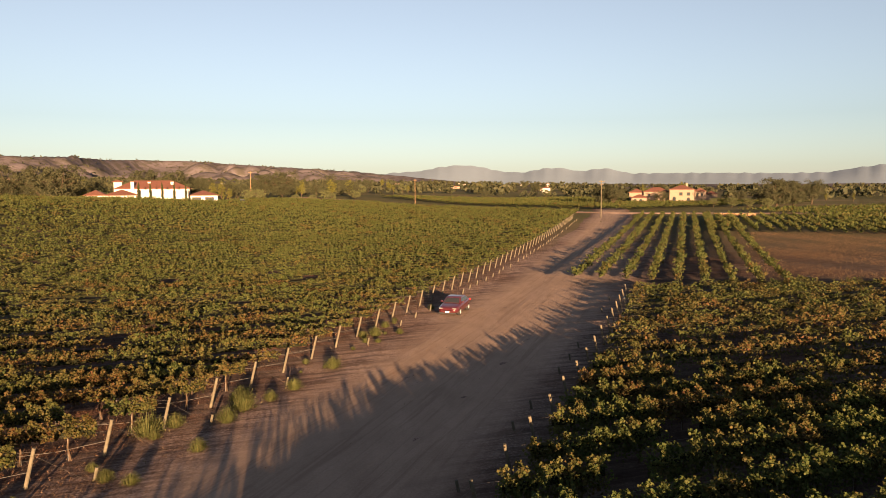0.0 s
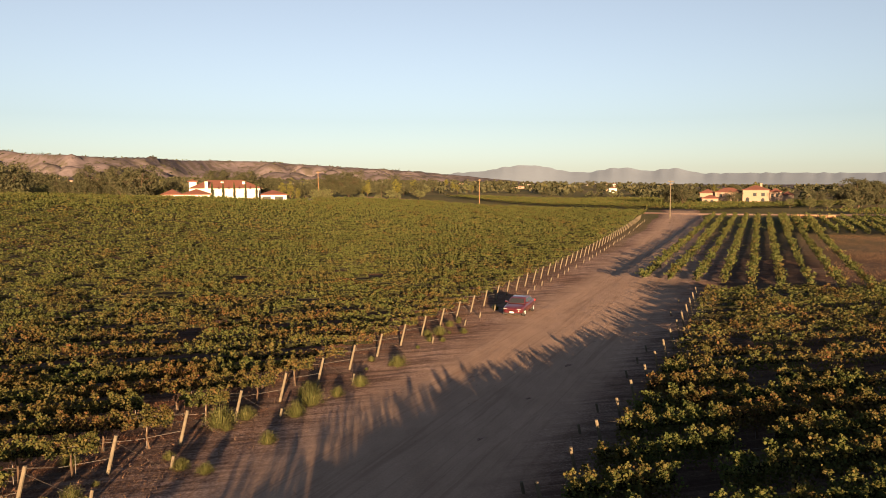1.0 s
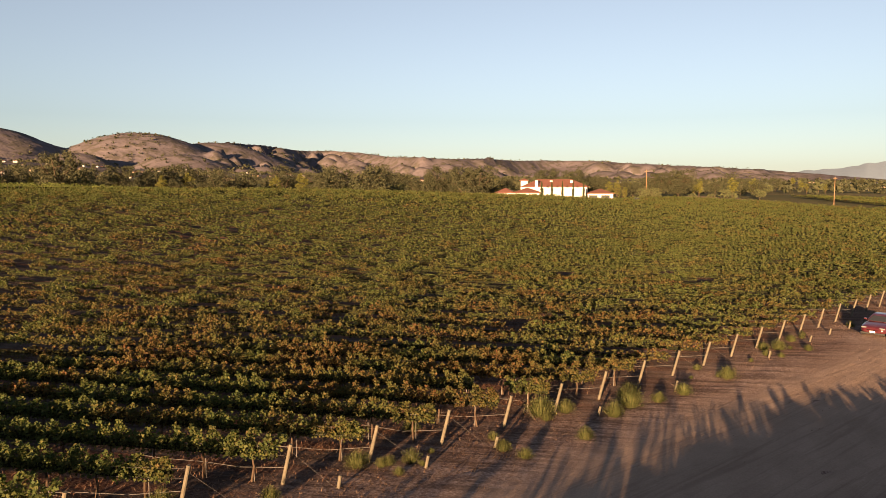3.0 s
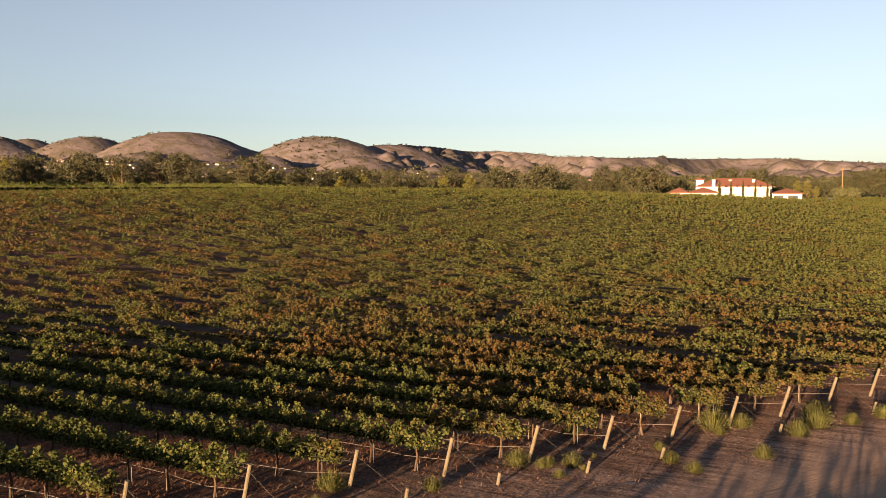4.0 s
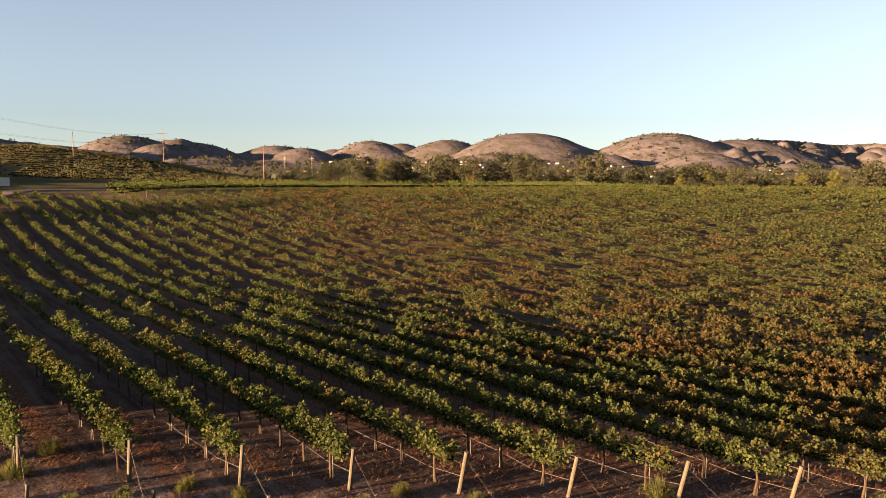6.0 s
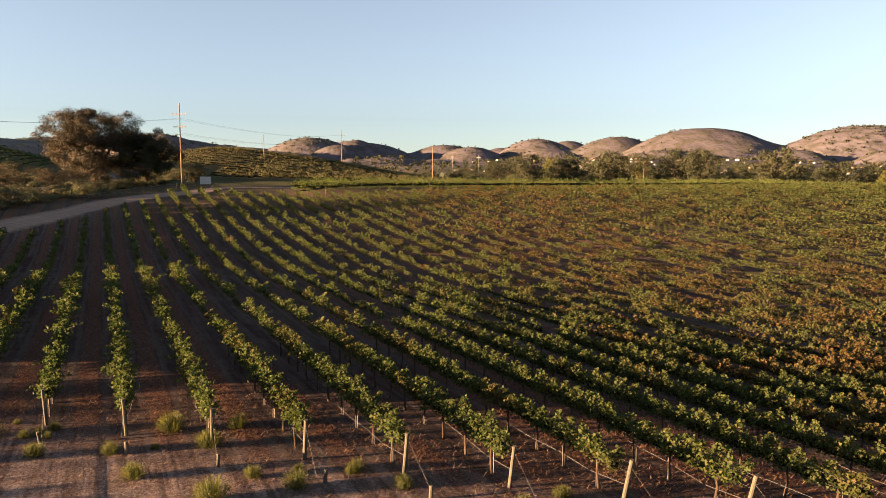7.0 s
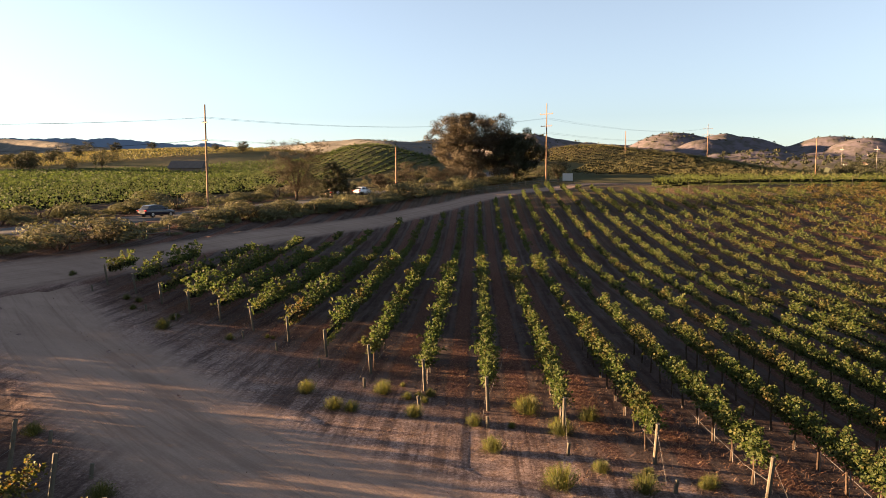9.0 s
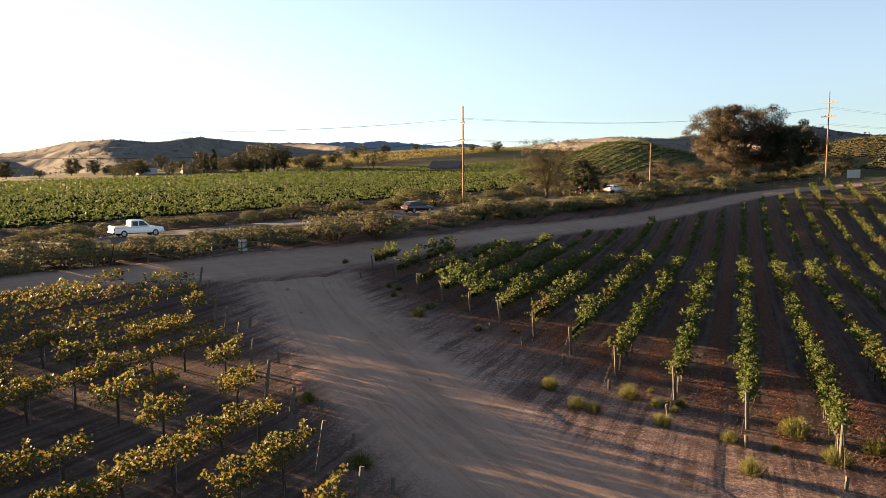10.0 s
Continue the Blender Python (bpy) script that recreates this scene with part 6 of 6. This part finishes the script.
CX, CY = away(-17.8, 330)
villa_cream(pose(CX, CY, float(ground_z(CX, CY)) + 0.3, 0, 0, -18) @ Matrix.Diagonal((0.8, 0.8, 0.86, 1)))


def far_house(seed, wall, w, d, h):
    ob = thing("house", pose(0, 0, 0), "small pale house with a tiled roof far off among trees", "house", "houses of the far town")
    part("wall", cube(-w / 2, w / 2, -d / 2, d / 2, -2, h, bevel=0.05), wall, ob)
    part("roof", hip_roof(-w / 2, w / 2, -d / 2, d / 2, h + 0.15, h * 0.35), TILE, ob, "brown tile roof")
    window(ob, 0, -d / 2 - 0.02, h * 0.4, w * 0.3, h * 0.3)
    return ob


far_houses = [far_house(0, STUCCO, 16, 10, 6), far_house(1, CREAM, 22, 12, 5), far_house(2, STUCCO, 12, 10, 7), far_house(3, CREAM, 30, 14, 6)]
n = 0
for i in range(250):
    az = rng.uniform(28, 84) if i < 215 else rng.uniform(-14, 26)
    x, y = away(az, rng.uniform(760, 1500) if i < 215 else rng.uniform(700, 1500))
    put(far_houses, n, standing(x, y, az + rng.uniform(-50, 50)) @ Matrix.Diagonal((0.62, 0.62, 0.62, 1)))
    n += 1
for az, d in ((-8.3, 700), (152.3, 420), (156, 430)):
    put(far_houses, n, standing(*away(az, d), az + 10))
    n += 1


def barn(m):
    ob = thing("farmhouse", m, "grey-roofed farmhouse between vineyard blocks", "house")
    part("wall", cube(-7, 7, -4, 4, -1, 3, bevel=0.04), CREAM, ob)
    roof = bmesh.new()
    prof = [(-7.6, -4.6, 3), (-7.6, 0, 6.4), (-7.6, 4.6, 3)]
    a = [roof.verts.new(p) for p in prof]
    b = [roof.verts.new((-x, y, z)) for x, y, z in prof]
    roof.faces.new(a)
    roof.faces.new(b[::-1])
    for i in range(3):
        roof.faces.new((a[i], b[i], b[(i + 1) % 3], a[(i + 1) % 3]))
    bmesh.ops.recalc_face_normals(roof, faces=roof.faces)
    part("roof", roof, ASPHALT, ob, "blue-grey gable roof")
    for x in (-4, 0, 4):
        window(ob, x, -4.02, 0.8, 1.2, 1.2)


barn(standing(*away(133.0, 330), 110, -0.6))
